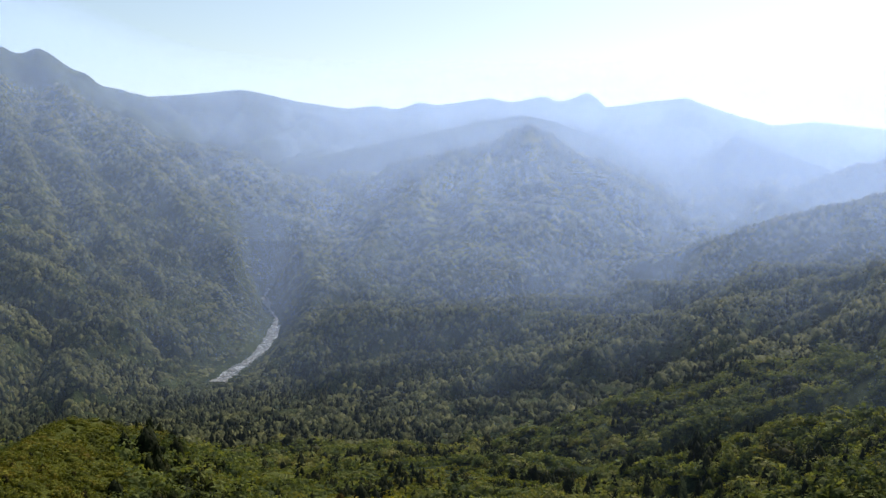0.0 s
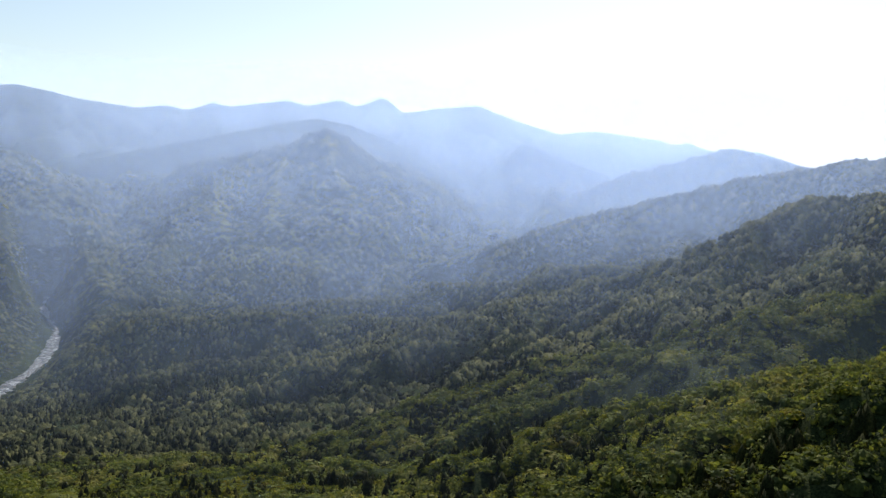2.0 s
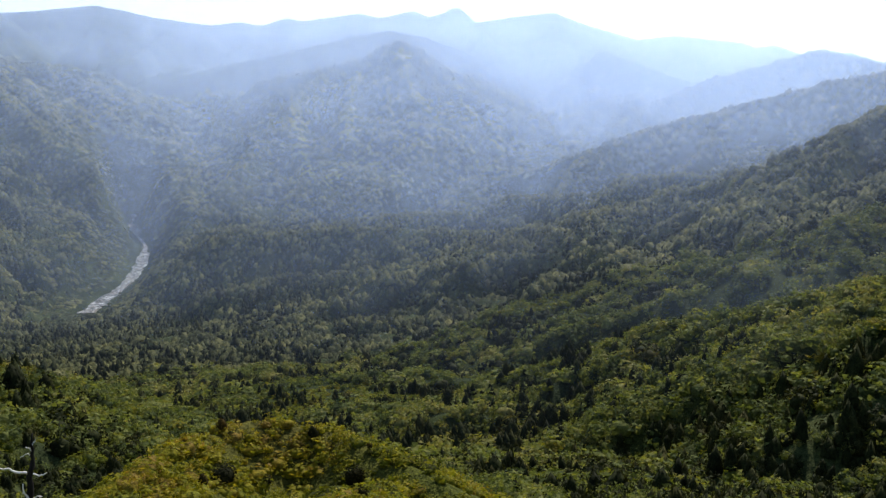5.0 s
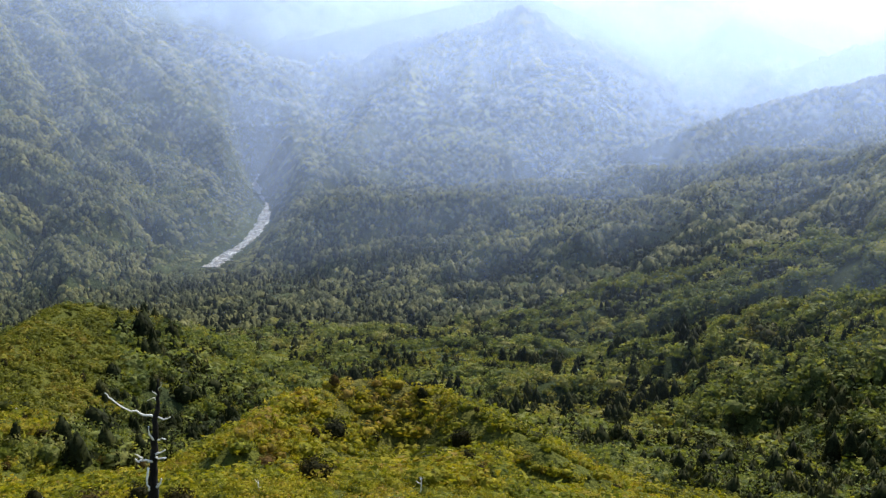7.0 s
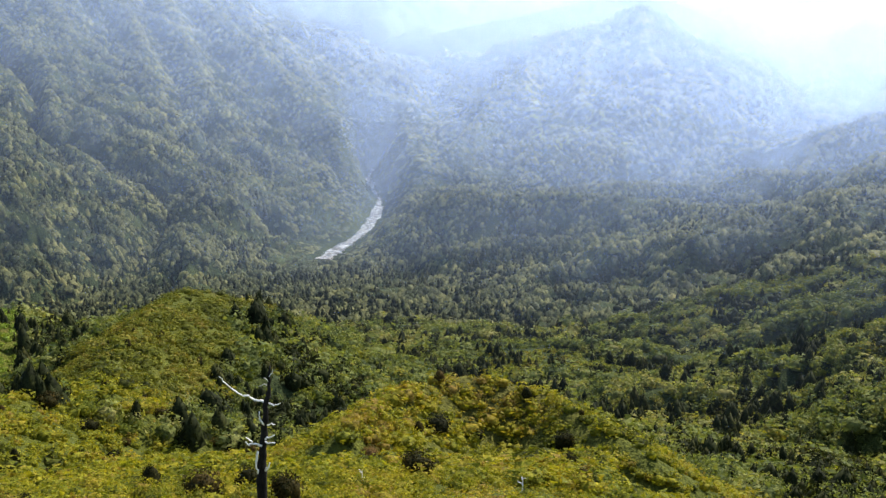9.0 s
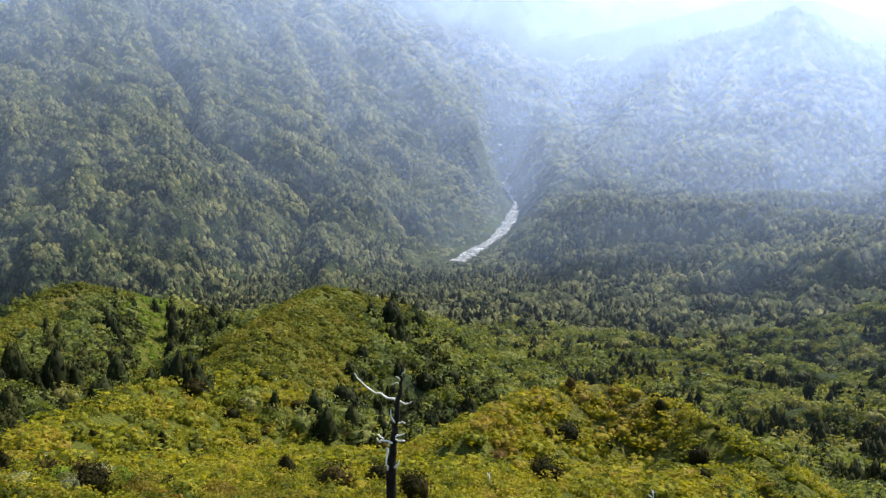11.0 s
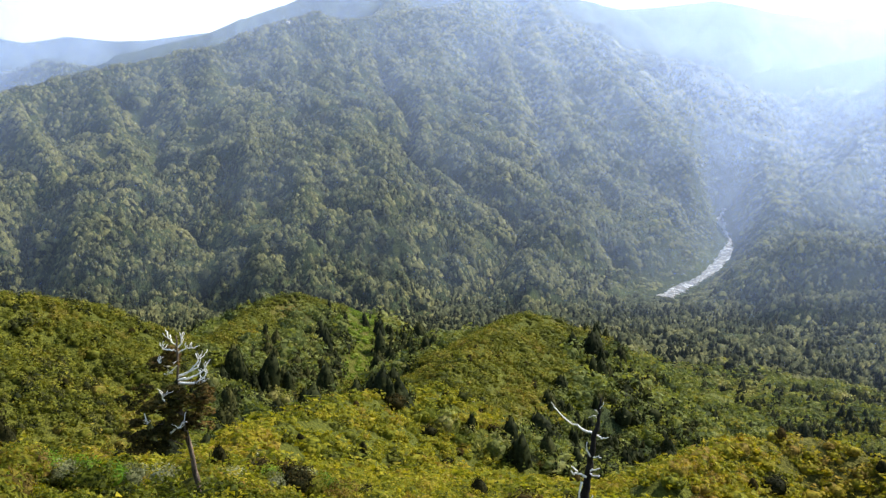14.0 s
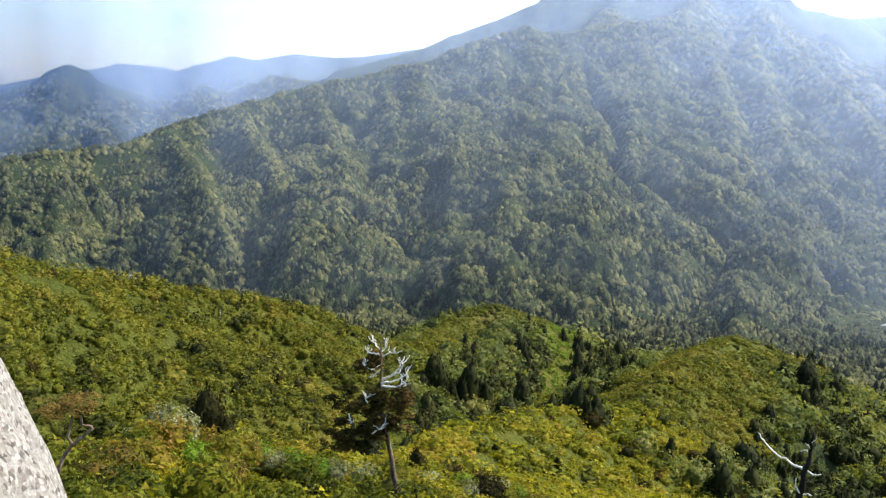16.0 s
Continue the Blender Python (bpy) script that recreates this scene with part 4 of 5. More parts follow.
M_PINE = foliage("pine_needles", [(0.0, (0.09, 0.07, 0.02)), (0.5, (0.17, 0.115, 0.03)), (1.0, (0.22, 0.14, 0.045))], 0.12, 0.3, 0.25, 0.6, 0.03, True)


def boulder_shape(level, seed, squash, rough):
    bm = bmesh.new()
    bmesh.ops.create_icosphere(bm, subdivisions=level, radius=1.0)
    off = Vector((seed * 3.7, seed * 1.3, seed * 2.1))
    for v in bm.verts:
        n1 = noise.fractal(v.co * 1.1 + off, 1.0, 2.0, 3)
        n2 = noise.fractal(v.co * 4.0 + off, 1.0, 2.0, 4)
        n3 = noise.fractal(v.co * 13.0 + off, 1.0, 2.0, 3) if level > 3 else 0.0
        v.co *= 1 + rough * n1 + rough * 0.22 * n2 + 0.014 * n3
        v.co.z *= squash
    verts = np.array([v.co[:] for v in bm.verts])
    faces = np.array([[q.index for q in f.verts] for f in bm.faces])
    bm.free()
    return verts, faces


# ---- river ----
def river():
    line = np.array([plan(a, r) for a, r in RIVER])
    at = np.linspace(0, len(line) - 1, 150)
    mid = np.stack([np.interp(at, np.arange(len(line)), line[:, k]) for k in range(2)], 1)
    mid[2:-2] = (mid[:-4] + mid[1:-3] + mid[2:-2] + mid[3:-1] + mid[4:]) / 5
    t = np.gradient(mid, axis=0)
    t /= np.linalg.norm(t, axis=1)[:, None]
    side = np.stack([t[:, 1], -t[:, 0]], 1)
    across = np.linspace(-1, 1, 13)
    half = 13.5 + 8 * fbm(at * 2.6, at * 0, 55, 3) - 7 * (at > 6.5)
    xy = mid[:, None, :] + side[:, None, :] * (half[:, None] * across[None])[..., None]
    z = np.repeat(np.interp(np.hypot(mid[:, 0], mid[:, 1]), [1990, 2060, 2500, 3000], [-436, -435, -402, -352])[:, None] + EYE_Z + 1.2, 13, 1)
    z = z + 0.5 * fbm(xy[..., 0] / 6, xy[..., 1] / 6, 56, 3)
    m, n, l = material("white_water")
    place = n.new("ShaderNodeNewGeometry").outputs["Position"]
    foam = noise_tex(n, l, 0.1, 6.0, 0.75, place)
    bsdf = n["Principled BSDF"]
    l.new(ramp(n, l, foam, [(0.46, (0.02, 0.028, 0.025)), (0.54, (0.25, 0.25, 0.235)), (0.6, (0.92, 0.92, 0.9))]), bsdf.inputs["Base Color"])
    bsdf.inputs["Roughness"].default_value = 0.3
    b = n.new("ShaderNodeBump")
    b.inputs["Distance"].default_value = 1.2
    l.new(noise_tex(n, l, 0.35, 5.0, 0.7, place), b.inputs["Height"])
    l.new(b.outputs[0], bsdf.inputs["Normal"])
    water = mesh_object("water", np.concatenate([xy, z[..., None]], -1).reshape(-1, 3), grid_faces(150, 13, False), m)
    tagged(water, "shallow white river rushing between pale boulders", "river", kind="structure")
    rng = np.random.default_rng(61)
    pick = rng.integers(0, 140, 1300)
    off = rng.normal(0, 0.62, 1300)
    p = mid[pick] + side[pick] * (half[pick] * off)[:, None] + rng.normal(0, 2, (1300, 2))
    spots = np.column_stack([p, z[pick, 0] - 0.2])
    shapes = [boulder_shape(1, k, 0.7, 0.25) for k in range(5)]
    stones = planted("river_boulders", M_GRANITE, spots, shapes, 2.3, 1.8, rng)
    tagged(stones, "pale granite boulders strewn along the river bed", "boulders", kind="stuff")


river()


# ---- summit boulder ----
def summit_boulder():
    v, f = boulder_shape(6, 2.0, 1.0, 0.10)
    v = v * np.array([1.42, 1.5, 2.4])
    x, y = plan(-94.85, 3.3)
    rock = mesh_object("boulder", v, f, M_GRANITE)
    rock.location = (x, y, EYE_Z - 2.72)
    tagged(rock, "sunlit pale granite summit boulder with coarse crystals", "boulder")
    v, f = boulder_shape(4, 5.0, 1.0, 0.06)
    slab = mesh_object("rock_slab", v * np.array([1.5, 1.4, 2.4]), f, M_GRANITE)
    slab.location = (0.0, 0.0, EYE_Z - 4.05)
    tagged(slab, "flat granite slab forming the summit lookout", "rock")


summit_boulder()


def on_ground(azimuth, r):
    x, y = plan(azimuth, r)
    return Vector((x, y, float(land(np.array([x]), np.array([y]))[0])))


def outcrop(name, azimuth, r, size, seed, label):
    p = on_ground(azimuth, r)
    v, f = boulder_shape(3, seed, 0.7, 0.3)
    rock = mesh_object(name, v * size, f, M_GRANITE)
    rock.location = p + Vector((0, 0, size * 0.75))
    tagged(rock, label, "rock")


outcrop("outcrop", -69.2, 342, 2.0, 3.0, "pale granite rock breaking out of the scrub ridge")
outcrop("outcrop", -67.6, 352, 1.7, 6.0, "grey granite rock on the scrub ridge")
outcrop("outcrop", -71.5, 318, 1.1, 8.0, "small pale granite rock on the scrub ridge")
outcrop("outcrop", -45.7, 3140, 8.0, 9.0, "white bare rock high on the wooded mountain")


# ---- dead trees ----
def limb(name, points, r0, r1, mat, parent, rng, label="", steps=4, wobble=0.02, sides=8):
    pts = curve_points(points, steps, rng, wobble)
    radii = 0.9 * np.linspace(r0, r1, len(pts)) * rng.uniform(0.85, 1.15, len(pts))
    v, f = tube(pts, radii, sides, rng)
    return part(name, v, f, mat, parent, label)


def needle_cloud(points, size, count, leaf, rng, flat=0.6):
    """Tufts of needles round the given centres."""
    verts, faces = [], []
    for c in points:
        v, f = leafy_shape(count, leaf, rng, 0)
        v = (v - np.array([0, 0, 0.4])) * size * rng.uniform(0.7, 1.25) * np.array([1, 1, flat]) + np.array(c)
        faces.append(f + sum(len(q) for q in verts))
        verts.append(v)
    return np.concatenate(verts), np.concatenate(faces)


def planted_at(name, azimuth, r, top, label, category):
    """An empty at the foot of a tree that faces the summit; returns it and the height of its top above the foot."""
    x, y = plan(azimuth, r)
    z = float(land(np.array([x]), np.array([y]))[0])
    root = new(name)
    root.location = (x, y, z)
    root.rotation_euler = (0, 0, -radians(azimuth))
    tagged(root, label, category)
    return root, EYE_Z + top - z


def burnt_snag():
    """Dark broken trunk with white stubs and one long pale arm."""
    rng = np.random.default_rng(81)
    root, h = planted_at("dead_tree", -25.9, 38, -12.7, "dead broken tree with dark trunk and bleached white branches", "dead tree")
    limb("trunk", [(-0.62, 0, -0.4), (-0.5, 0, h - 5.0), (-0.42, 0, h - 3.8), (-0.32, 0, h - 2.7), (-0.16, 0, h - 1.5), (-0.06, 0, h - 0.7), (0, 0, h)],
         0.27, 0.035, M_BARK, root, rng, steps=5, wobble=0.025, sides=12)
    arms = [
        ([(-0.16, 0, h - 1.62), (-0.65, 0.1, h - 1.5), (-1.3, 0.2, h - 1.2), (-1.75, 0.25, h - 0.85), (-2.1, 0.3, h - 0.45)], 0.075, 0.02),
        ([(-0.16, 0, h - 1.62), (0.1, -0.1, h - 1.72), (0.4, -0.15, h - 1.62)], 0.06, 0.02),
        ([(-0.33, -0.1, h - 2.55), (-0.5, -0.15, h - 2.3), (-0.5, -0.2, h - 1.9)], 0.06, 0.03),
        ([(-0.45, -0.1, h - 3.5), (-0.8, -0.25, h - 3.3), (-1.1, -0.3, h - 3.0)], 0.075, 0.03),
        ([(-0.8, -0.25, h - 3.3), (-1.0, -0.3, h - 3.35), (-1.12, -0.3, h - 3.2)], 0.06, 0.03),
        ([(-0.3, -0.15, h - 3.2), (-0.1, -0.3, h - 3.05), (0.1, -0.35, h - 2.95)], 0.06, 0.03),
        ([(-0.3, -0.15, h - 3.3), (-0.05, -0.3, h - 3.35), (0.1, -0.3, h - 3.3)], 0.05, 0.03),
        ([(-0.2, -0.1, h - 2.6), (0.0, -0.2, h - 2.5), (0.15, -0.2, h - 2.55)], 0.035, 0.015),
        ([(-0.62, -0.2, h - 3.7), (-0.72, -0.25, h - 4.2), (-0.66, -0.25, h - 4.7)], 0.07, 0.05),
        ([(-0.35, -0.2, h - 4.6), (-0.2, -0.3, h - 4.4), (-0.15, -0.3, h - 4.2)], 0.07, 0.03),
        ([(-0.1, 0, h - 0.85), (-0.3, 0, h - 0.8), (-0.5, 0.05, h - 0.9)], 0.025, 0.01),
        ([(-0.05, 0, h - 0.5), (0.08, 0, h - 0.3), (0.1, 0, h - 0.15)], 0.02, 0.008),
        ([(-0.06, 0, h - 0.7), (-0.2, 0, h - 0.55), (-0.28, 0, h - 0.5)], 0.025, 0.01),
    ]
    for pts, r0, r1 in arms:
        limb("branch", pts, r0 * 0.8, r1 * 0.8, M_SILVER, root, rng, "bleached white bare branch")


def half_dead_cedar():
    rng = np.random.default_rng(82)
    root, h = planted_at("half_dead_cedar", -52.6, 44, -11.75, "half-dead cedar with white antler branches and brown foliage", "tree")
    limb("trunk", [(1.05, 0, -0.5), (0.85, 0, h - 7.7), (0.65, 0, h - 6.2), (0.38, 0, h - 4.9), (0.1, 0, h - 3.4), (0.05, 0, h - 2.0), (0.05, 0, h - 0.9), (0, 0, h)],
         0.17, 0.03, M_TRUNK, root, rng, steps=4, wobble=0.02, sides=12)
    arms = [
        ([(0.05, 0, h - 0.75), (-0.3, -0.1, h - 0.62), (-0.6, -0.1, h - 0.6), (-0.68, -0.1, h - 0.45)], 0.06),
        ([(0.03, 0, h - 0.5), (-0.2, 0.1, h - 0.3), (-0.4, 0.1, h - 0.02)], 0.05),
        ([(0.03, 0, h - 0.6), (0.25, 0.1, h - 0.45), (0.3, 0.1, h - 0.1)], 0.05),
        ([(0.05, 0, h - 0.85), (0.45, -0.1, h - 0.6), (0.85, -0.1, h - 0.62)], 0.05),
        ([(0.05, 0, h - 1.25), (-0.4, -0.2, h - 1.42), (-0.72, -0.2, h - 1.3), (-0.85, -0.2, h - 1.1)], 0.07),
        ([(0.05, 0, h - 1.4), (-0.3, -0.2, h - 1.75), (-0.5, -0.2, h - 1.8)], 0.05),
        ([(0.06, 0, h - 2.0), (0.5, -0.2, h - 1.75), (0.95, -0.3, h - 1.5), (1.1, -0.3, h - 1.05)], 0.09),
        ([(0.5, -0.2, h - 1.75), (0.9, -0.25, h - 1.35), (1.0, -0.25, h - 1.05)], 0.06),
        ([(0.06, 0, h - 2.15), (0.6, -0.3, h - 2.0), (1.1, -0.35, h - 1.75), (1.35, -0.4, h - 1.45)], 0.09),
        ([(0.08, 0, h - 2.3), (0.7, -0.35, h - 2.25), (1.2, -0.4, h - 2.05), (1.4, -0.4, h - 1.7)], 0.08),
        ([(0.7, -0.35, h - 2.25), (1.0, -0.4, h - 2.3), (1.3, -0.4, h - 2.15)], 0.05),
        ([(-0.6, -0.6, h - 3.0), (-0.68, -0.65, h - 2.75), (-0.66, -0.65, h - 2.6)], 0.05),
        ([(-0.35, -0.7, h - 4.5), (0.0, -0.8, h - 4.25), (0.25, -0.8, h - 3.95)], 0.07),
        ([(-1.5, -0.6, h - 3.5), (-1.45, -0.6, h - 3.8), (-1.35, -0.6, h - 4.0)], 0.04),
    ]
    for pts, r0 in arms:
        limb("branch", pts, r0 * 0.78, 0.015, M_SILVER, root, rng, "bleached white bare branch")
        for k in range(5):
            a, z = np.array(pts[-1 - k % 2]), np.array(pts[-2])
            at = z + (a - z) * rng.uniform(0.3, 1.0)
            tip = at + (a - z) * 0.35 + np.array([rng.normal(0, 0.14), rng.normal(0, 0.14), rng.uniform(0.05, 0.35)])
            limb("twig", [at, (at + tip) / 2 + rng.normal(0, 0.03, 3), tip], 0.022, 0.01, M_SILVER, root, rng, steps=2, sides=5)
    left = [(rng.uniform(-2.5, -0.2), rng.uniform(-0.6, 0.6), h - rng.uniform(2.5, 5.6)) for _ in range(40)]
    right = [(rng.uniform(-0.5, 1.5), rng.uniform(-0.6, 0.6), h - rng.uniform(2.2, 4.9)) for _ in range(32)]
    upper = [(rng.uniform(-1.0, -0.2), rng.uniform(0, 0.5), h - rng.uniform(0.7, 1.7)) for _ in range(9)]
    for pts, mat, label in ((left, M_BROWN, "dark brown-green cedar foliage"), (right, M_BROWN, "rust-tinged cedar foliage"), (upper, M_BROWN, "")):
        v, f = needle_cloud(pts, 0.8, 130, 0.125, rng, 0.5)
        part("foliage", v, f, mat, root, label)
    for x, z in ((-1.2, 3.4), (-0.9, 4.3), (0.8, 3.6), (0.7, 4.3), (-1.5, 4.9)):
        limb("branch", [(0.2, 0, h - z - 0.5), (x * 0.5, 0.1, h - z - 0.1), (x, 0.1, h - z)], 0.05, 0.02, M_TRUNK, root, rng)


def twisted_pine():
    rng = np.random.default_rng(83)
    root, h = planted_at("twisted_pine", -71.3, 27, -8.45, "stunted pine with a flat rusty crown and crooked bare limb", "tree")
    limb("trunk", [(-0.5, 0, -0.3), (-0.35, 0, h - 2.1), (-0.21, 0, h - 1.79), (0.02, 0, h - 1.47), (-0.1, 0, h - 1.2), (0.05, 0, h - 0.6)], 0.075, 0.035, M_LIMB, root, rng, wobble=0.012)
    limb("branch", [(0.02, -0.05, h - 1.47), (0.28, -0.12, h - 1.24), (0.56, -0.15, h - 1.0), (0.5, -0.15, h - 0.92), (0.3, -0.12, h - 0.88), (0.26, -0.1, h - 0.6)], 0.06, 0.03, M_LIMB, root, rng, "crooked weathered bare limb", wobble=0.008)
    pts = [(rng.uniform(-0.75, 0.65), rng.uniform(-0.5, 0.5), h - rng.uniform(0.1, 0.62)) for _ in range(46)]
    v, f = needle_cloud(pts, 0.5, 60, 0.085, rng, 0.35)
    part("crown", v, f, M_PINE, root, "flat rust-green needle crown")


burnt_snag()
half_dead_cedar()
twisted_pine()


def small_snag(azimuth, fall, tall, seed):
    rng = np.random.default_rng(seed)
    p, r = ground_along(azimuth, fall)
    root = new("snag")
    root.location = p
    tagged(root, "bleached bare snag standing in the scrub", "dead tree", "snags on the slopes")
    limb("trunk", [(0, 0, -0.3), (0.1, 0, tall * 0.5), (0.05, 0, tall)], 0.13, 0.03, M_SILVER, root, rng)
    for k in range(4):
        z = tall * rng.uniform(0.45, 0.9)
        a = rng.uniform(0, 6.28)
        limb("branch", [(0.08, 0, z), (0.6 * math.cos(a), 0.6 * math.sin(a), z + 0.3)], 0.05, 0.02, M_SILVER, root, rng)


for az, fall, tall, seed in ((-33.95, -19.6, 3.2, 1), (-24.6, -19.2, 4.0, 2), (-20.2, -26.0, 2.5, 3), (-9.6, -26.2, 2.2, 4), (-62.5, -13.6, 3.5, 5)):
    small_snag(az, fall, tall, seed)


# ---- shrubs and dwarf cedars ----
def shrub_kind(name, mat, count, leaf, seed, label, category, cone=False, stems=3):
    """One plant of unit size under an empty: stems and a crown of leaf clusters."""
    rng = np.random.default_rng(seed)
    root = new(name)
    tagged(root, label, category)
    for k in range(stems):
        a = rng.uniform(0, 6.28)
        limb("stem", [(0.03 * math.cos(a), 0.03 * math.sin(a), -0.1), (0.1 * math.cos(a), 0.1 * math.sin(a), 0.25), (0.2 * math.cos(a), 0.2 * math.sin(a), 0.5)],
             0.025, 0.012, M_BARK, root, rng, steps=2, wobble=0.01, sides=5)
    parts = [leafy_shape(count, leaf, rng, 2, inner=0.84 if cone else 0.72)]
    for k in range(4):
        v, f = leafy_shape(count // 3, leaf * 1.6, rng, 1)
        parts.append((v * rng.uniform(0.35, 0.6) + np.array([rng.uniform(-0.3, 0.3), rng.uniform(-0.3, 0.3), rng.uniform(0.1, 0.45)]), f))
    base, vs, fs = 0, [], []
    for v, f in parts:
        vs.append(v)
        fs.append(f + base)
        base += len(v)
    v, f = np.concatenate(vs), np.concatenate(fs)
    if cone:
        v = v * np.array([1, 1, 1.15])
        pinch = np.clip(1.12 - 0.55 * np.clip(v[:, 2:], 0, 1.3), 0.3, 1.2)
        v[:, :2] *= pinch
    part("crown", v, f, mat, root)
    return root


def set_out(kind, p, wide, high, rng, group):
    """A copy of a plant on the ground at p."""
    m = Matrix.Translation(p) @ Matrix.Rotation(rng.uniform(0, 6.28), 4, "Z")
    kind.scale = (wide, wide, high)
    ob = copy_thing(kind, m)
    tagged(ob, group=group)
    return ob


rng = np.random.default_rng(91)
CEDAR_KINDS = [shrub_kind("dwarf_cedar", M_DARK, 240, 0.045, 200 + k, "dark dense dwarf cedar rising from the scrub", "cedar", True, 1) for k in range(4)]
DARK_KINDS = [shrub_kind("dark_bush", M_DARK, 240, 0.045, 210 + k, "dark evergreen bush standing out of lighter scrub", "bush") for k in range(4)]
SHRUB_KINDS = [shrub_kind("shrub", M_SHRUB, 240, 0.050, 220 + k, "leafy yellow-green shrub below the summit", "shrub") for k in range(8)]
PALE_KINDS = [shrub_kind("pale_shrub", M_PALE, 300, 0.043, 240 + k, "grey-green shrub with pale glossy leaves", "shrub") for k in range(3)]
RUST_KINDS = [shrub_kind("rusty_shrub", M_RUST, 300, 0.043, 260 + k, "rust-brown shrub turning among green scrub", "shrub") for k in range(3)]
GREEN_KINDS = [shrub_kind("green_shrub", M_FRESH, 300, 0.04, 270 + k, "fresh bright green broadleaf shrub among duller scrub", "shrub") for k in range(3)]
FLOWER_KINDS = [shrub_kind("flowering_shrub", M_FLOWER, 240, 0.032, 250 + k, "shrub covered in bright yellow blossom", "shrub") for k in range(2)]

# single plants that stand out: azimuth, angle below the level, width and height
for az, fall, wide, high in ((-41.1, -22.6, 2.6, 3.4), (-33.5, -25.0, 2.8, 2.8), (2.5, -21.0, 4.0, 8.0),
                             (3.3, -21.2, 4.0, 7.0), (-25.2, -22.0, 2.8, 3.4), (-23.2, -21.4, 2.8, 3.6), (-24.2, -22.8, 3.2, 4.6), (-27.0, -20.9, 2.5, 3.0),
                             (-59.0, -17.6, 3.0, 3.5), (-66.0, -16.6, 3.5, 4.0), (-50.6, -18.6, 2.6, 3.2)):
    p, r = ground_along(az, fall)
    set_out(CEDAR_KINDS[rng.integers(4)], p, wide, high, rng, "dwarf cedars on the slopes")
for az, fall, wide, high in ((-36.8, -21.4, 4.6, 3.6), (-15.2, -22.9, 6.0, 4.4), (-7.0, -23.6, 5.0, 4.6), (-16.4, -25.4, 5.0, 4.0), (-45.4, -24.6, 3.0, 2.6), (-47.9, -23.5, 3.2, 2.2),
                             (-39.0, -19.8, 5.0, 4.5), (-34.8, -22.4, 2.4, 2.0), (-12.6, -23.2, 3.6, 2.4), (-55.4, -17.4, 3.5, 2.8), (-70.0, -17.0, 4.0, 3.0), (-30.8, -20.8, 3.0, 2.2)):
    p, r = ground_along(az, fall)
    set_out(DARK_KINDS[rng.integers(4)], p, wide, high, rng, "dark bushes in the scrub")
for az, r, wide, high in ((-63.3, 53, 3.0, 3.9), (-64.4, 54, 2.0, 3.3), (-62.4, 52.5, 2.0, 2.8), (-70.6, 75, 3, 3), (-56.0, 60, 2.6, 2.6), (-50.2, 80, 2.4, 3.4)):
    set_out(CEDAR_KINDS[rng.integers(4)], on_ground(az, r), wide, high, rng, "dwarf cedars on the slopes")
for az, fall, wide, high in ((-68.1, -20.3, 2.9, 2.5), (-66.8, -20.5, 3.1, 2.7), (-65.5, -21.0, 2.7, 2.4), (-59.3, -23.0, 1.8, 1.5), (-53.6, -23.8, 2.2, 1.7), (-55.6, -23.6, 2.0, 1.6),
                             (-49.4, -23.9, 2.4, 1.6), (-46.7, -24.4, 2.6, 1.7), (-45.0, -24.2, 2.8, 1.8), (-51.6, -22.6, 2.4, 1.6), (-48.0, -22.4, 2.4, 1.5)):
    p, r = ground_along(az, fall)
    set_out(PALE_KINDS[rng.integers(3)], p, wide, high, rng, "grey-green shrubs")
for az, fall, wide, high in ((-66.9, -23.8, 1.1, 1.3), (-65.5, -23.9, 1.0, 1.5), (-64.8, -23.9, 0.9, 1.4), (-64.0, -24.1, 1.1, 1.4), (-60.8, -23.7, 1.0, 1.2), (-69.6, -23.0, 0.9, 1.1), (-68.9, -23.2, 0.8, 1.1)):
    p, r = ground_along(az, fall)
    set_out(FLOWER_KINDS[rng.integers(2)], p, wide, high, rng, "yellow flowering shrubs")
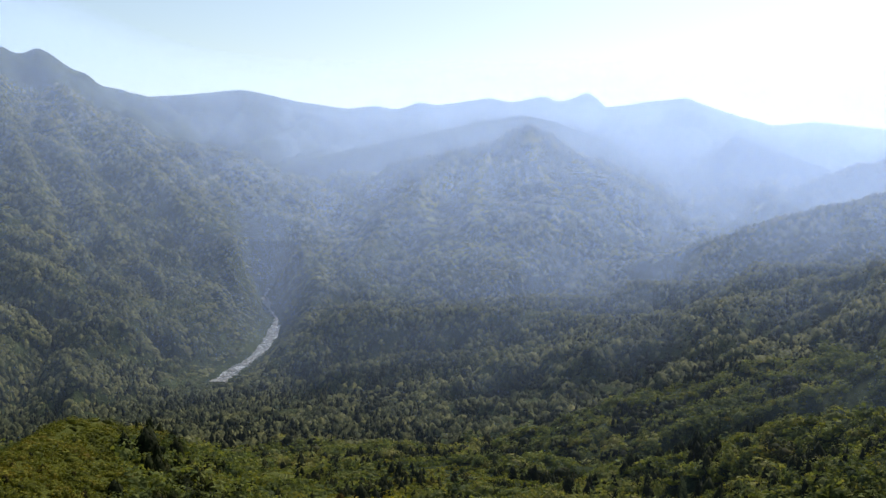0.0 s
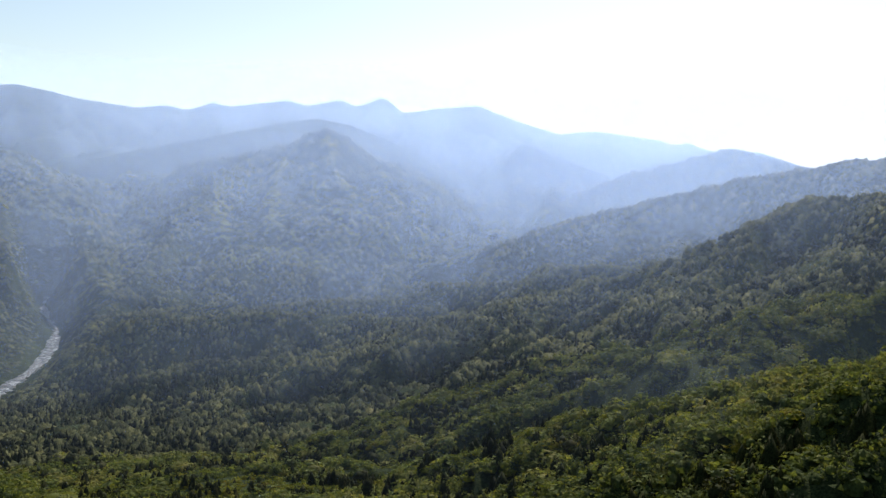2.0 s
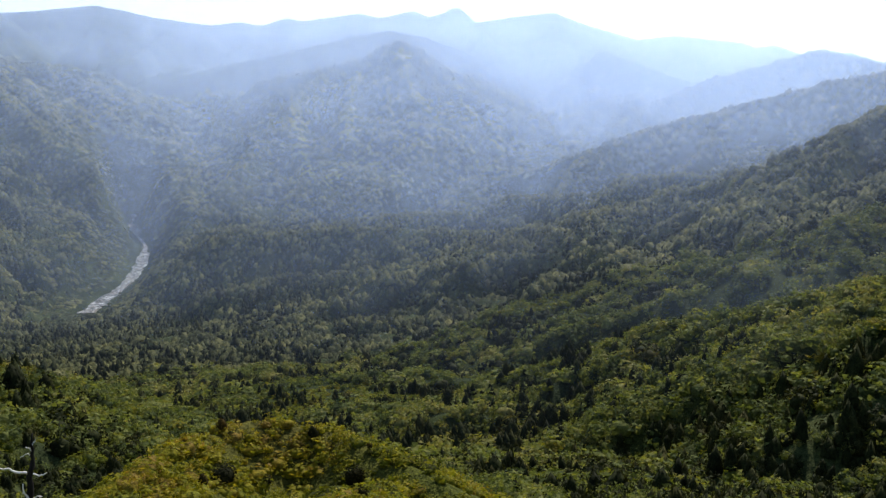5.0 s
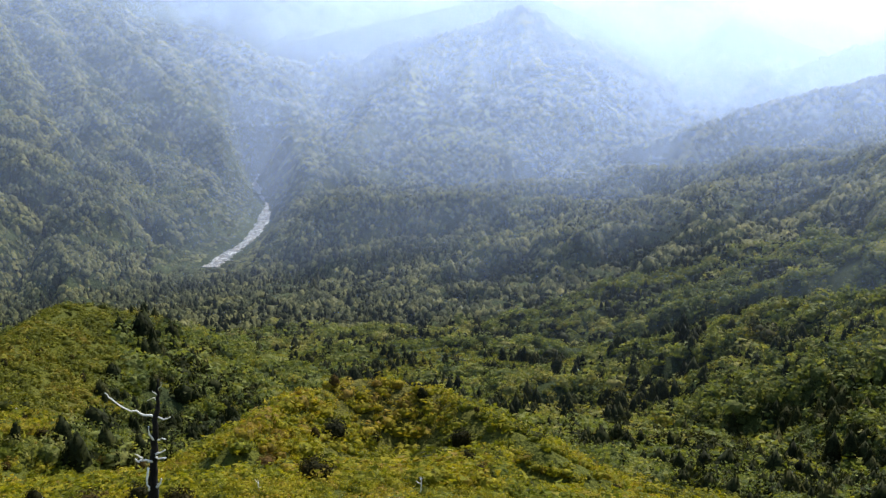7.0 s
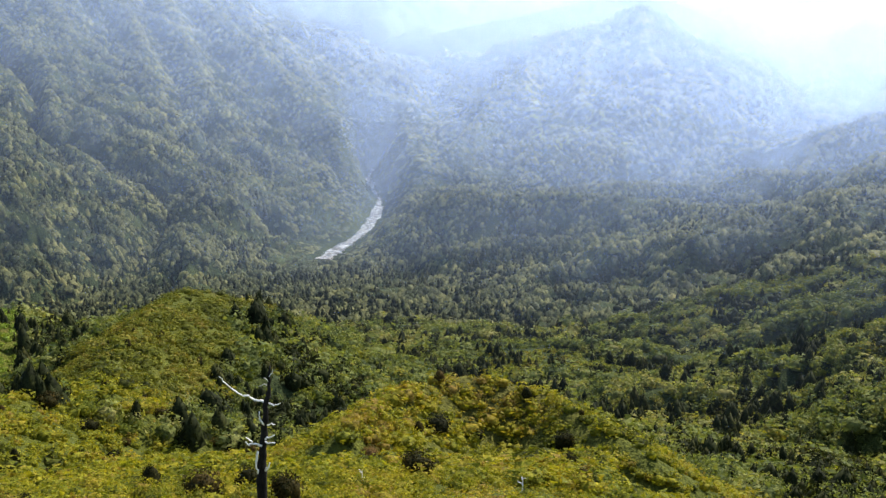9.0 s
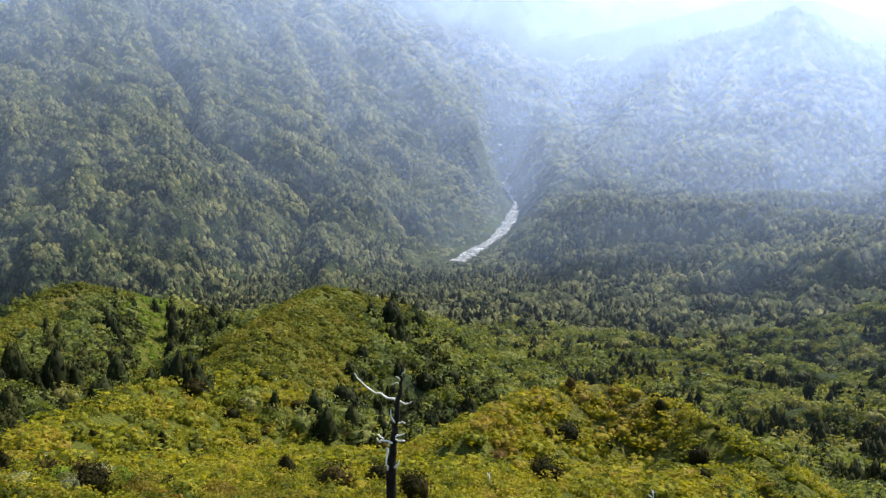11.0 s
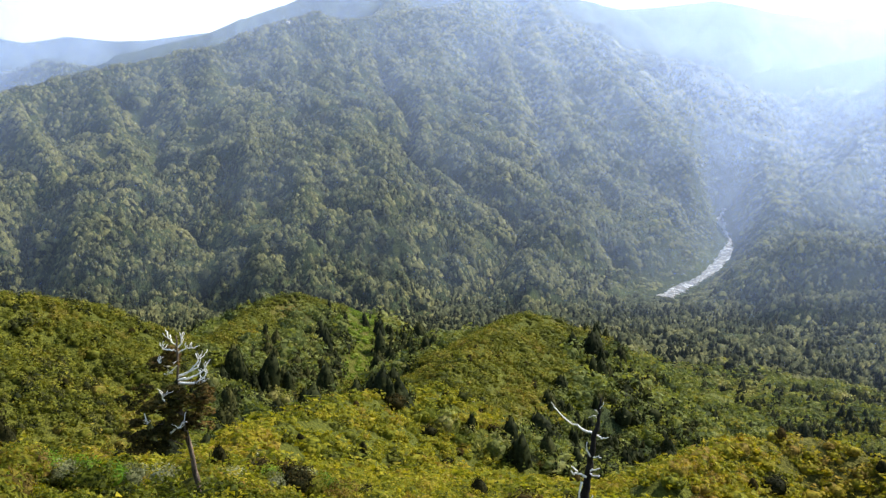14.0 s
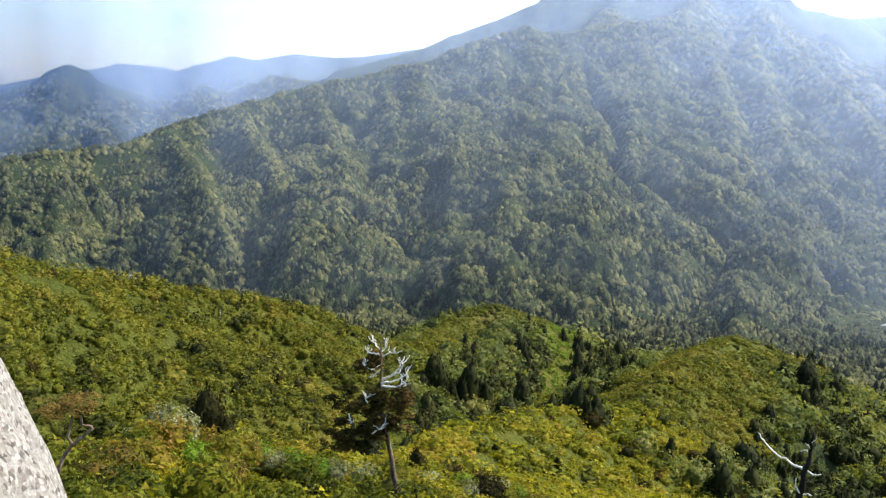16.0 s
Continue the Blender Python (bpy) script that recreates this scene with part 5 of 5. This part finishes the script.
for az, fall, wide, high in ((-62.2, -23.6, 2.0, 1.8), (-70.0, -23.2, 1.7, 1.5), (-68.8, -22.4, 1.9, 1.5), (-61.0, -22.4, 2.2, 1.8), (-57.2, -22.2, 2.3, 1.7), (-42.4, -25.2, 2.6, 2.0), (-50.4, -20.6, 3.0, 2.2),
                             (-51.2, -19.8, 3.0, 2.0), (-37.4, -23.8, 3.0, 2.0), (-29.5, -23.0, 3.0, 2.0), (-19.6, -24.2, 3.2, 2.2), (-54.6, -20.2, 2.8, 2.0)):
    p, r = ground_along(az, fall)
    set_out(RUST_KINDS[rng.integers(3)], p, wide, high, rng, "rust-brown shrubs")

for az, fall, wide, high in ((-65.3, -21.8, 1.9, 1.7), (-64.4, -22.4, 1.7, 1.5), (-66.3, -22.3, 1.5, 1.3), (-63.2, -22.9, 1.5, 1.3), (-58.2, -22.9, 2.0, 1.6), (-56.7, -23.3, 1.9, 1.5),
                             (-60.2, -22.2, 1.7, 1.4), (-47.0, -24.0, 2.2, 1.6), (-43.6, -24.6, 2.3, 1.6)):
    p, r = ground_along(az, fall)
    set_out(GREEN_KINDS[rng.integers(3)], p, wide, high, rng, "fresh green shrubs")

# loose stand of dark bushes and dwarf cedars through the scrub
spots, r, rng2 = scatter(70, 430, 16, 3, 92, scrub_only)
for k, p in enumerate(spots[:110]):
    kinds = CEDAR_KINDS if k % 3 == 0 else DARK_KINDS
    s = rng.uniform(1.4, 3.4) * (0.7 + p.dot(p) ** 0.5 / 900)
    set_out(kinds[rng.integers(4)], Vector(p), s, s * rng.uniform(0.7, 1.1), rng, "dwarf cedars on the slopes" if k % 3 == 0 else "dark bushes in the scrub")

# the shrubs nearest to the summit
spots, r, rng2 = scatter(18, 80, 2.5, 2, 93, lambda x, y, r, g: (land(x, y) - EYE_Z) / r > -0.52)
for p in spots[np.argsort(np.hypot(spots[:, 0], spots[:, 1]))][:260]:
    s = rng.uniform(1.4, 2.8)
    set_out(SHRUB_KINDS[rng.integers(8)], Vector(p), s, s * rng.uniform(0.6, 0.95), rng, "shrubs below the summit")
for kind in CEDAR_KINDS + DARK_KINDS + SHRUB_KINDS + PALE_KINDS + RUST_KINDS + FLOWER_KINDS + GREEN_KINDS:
    for ob in (*kind.children_recursive, kind):
        bpy.data.objects.remove(ob)
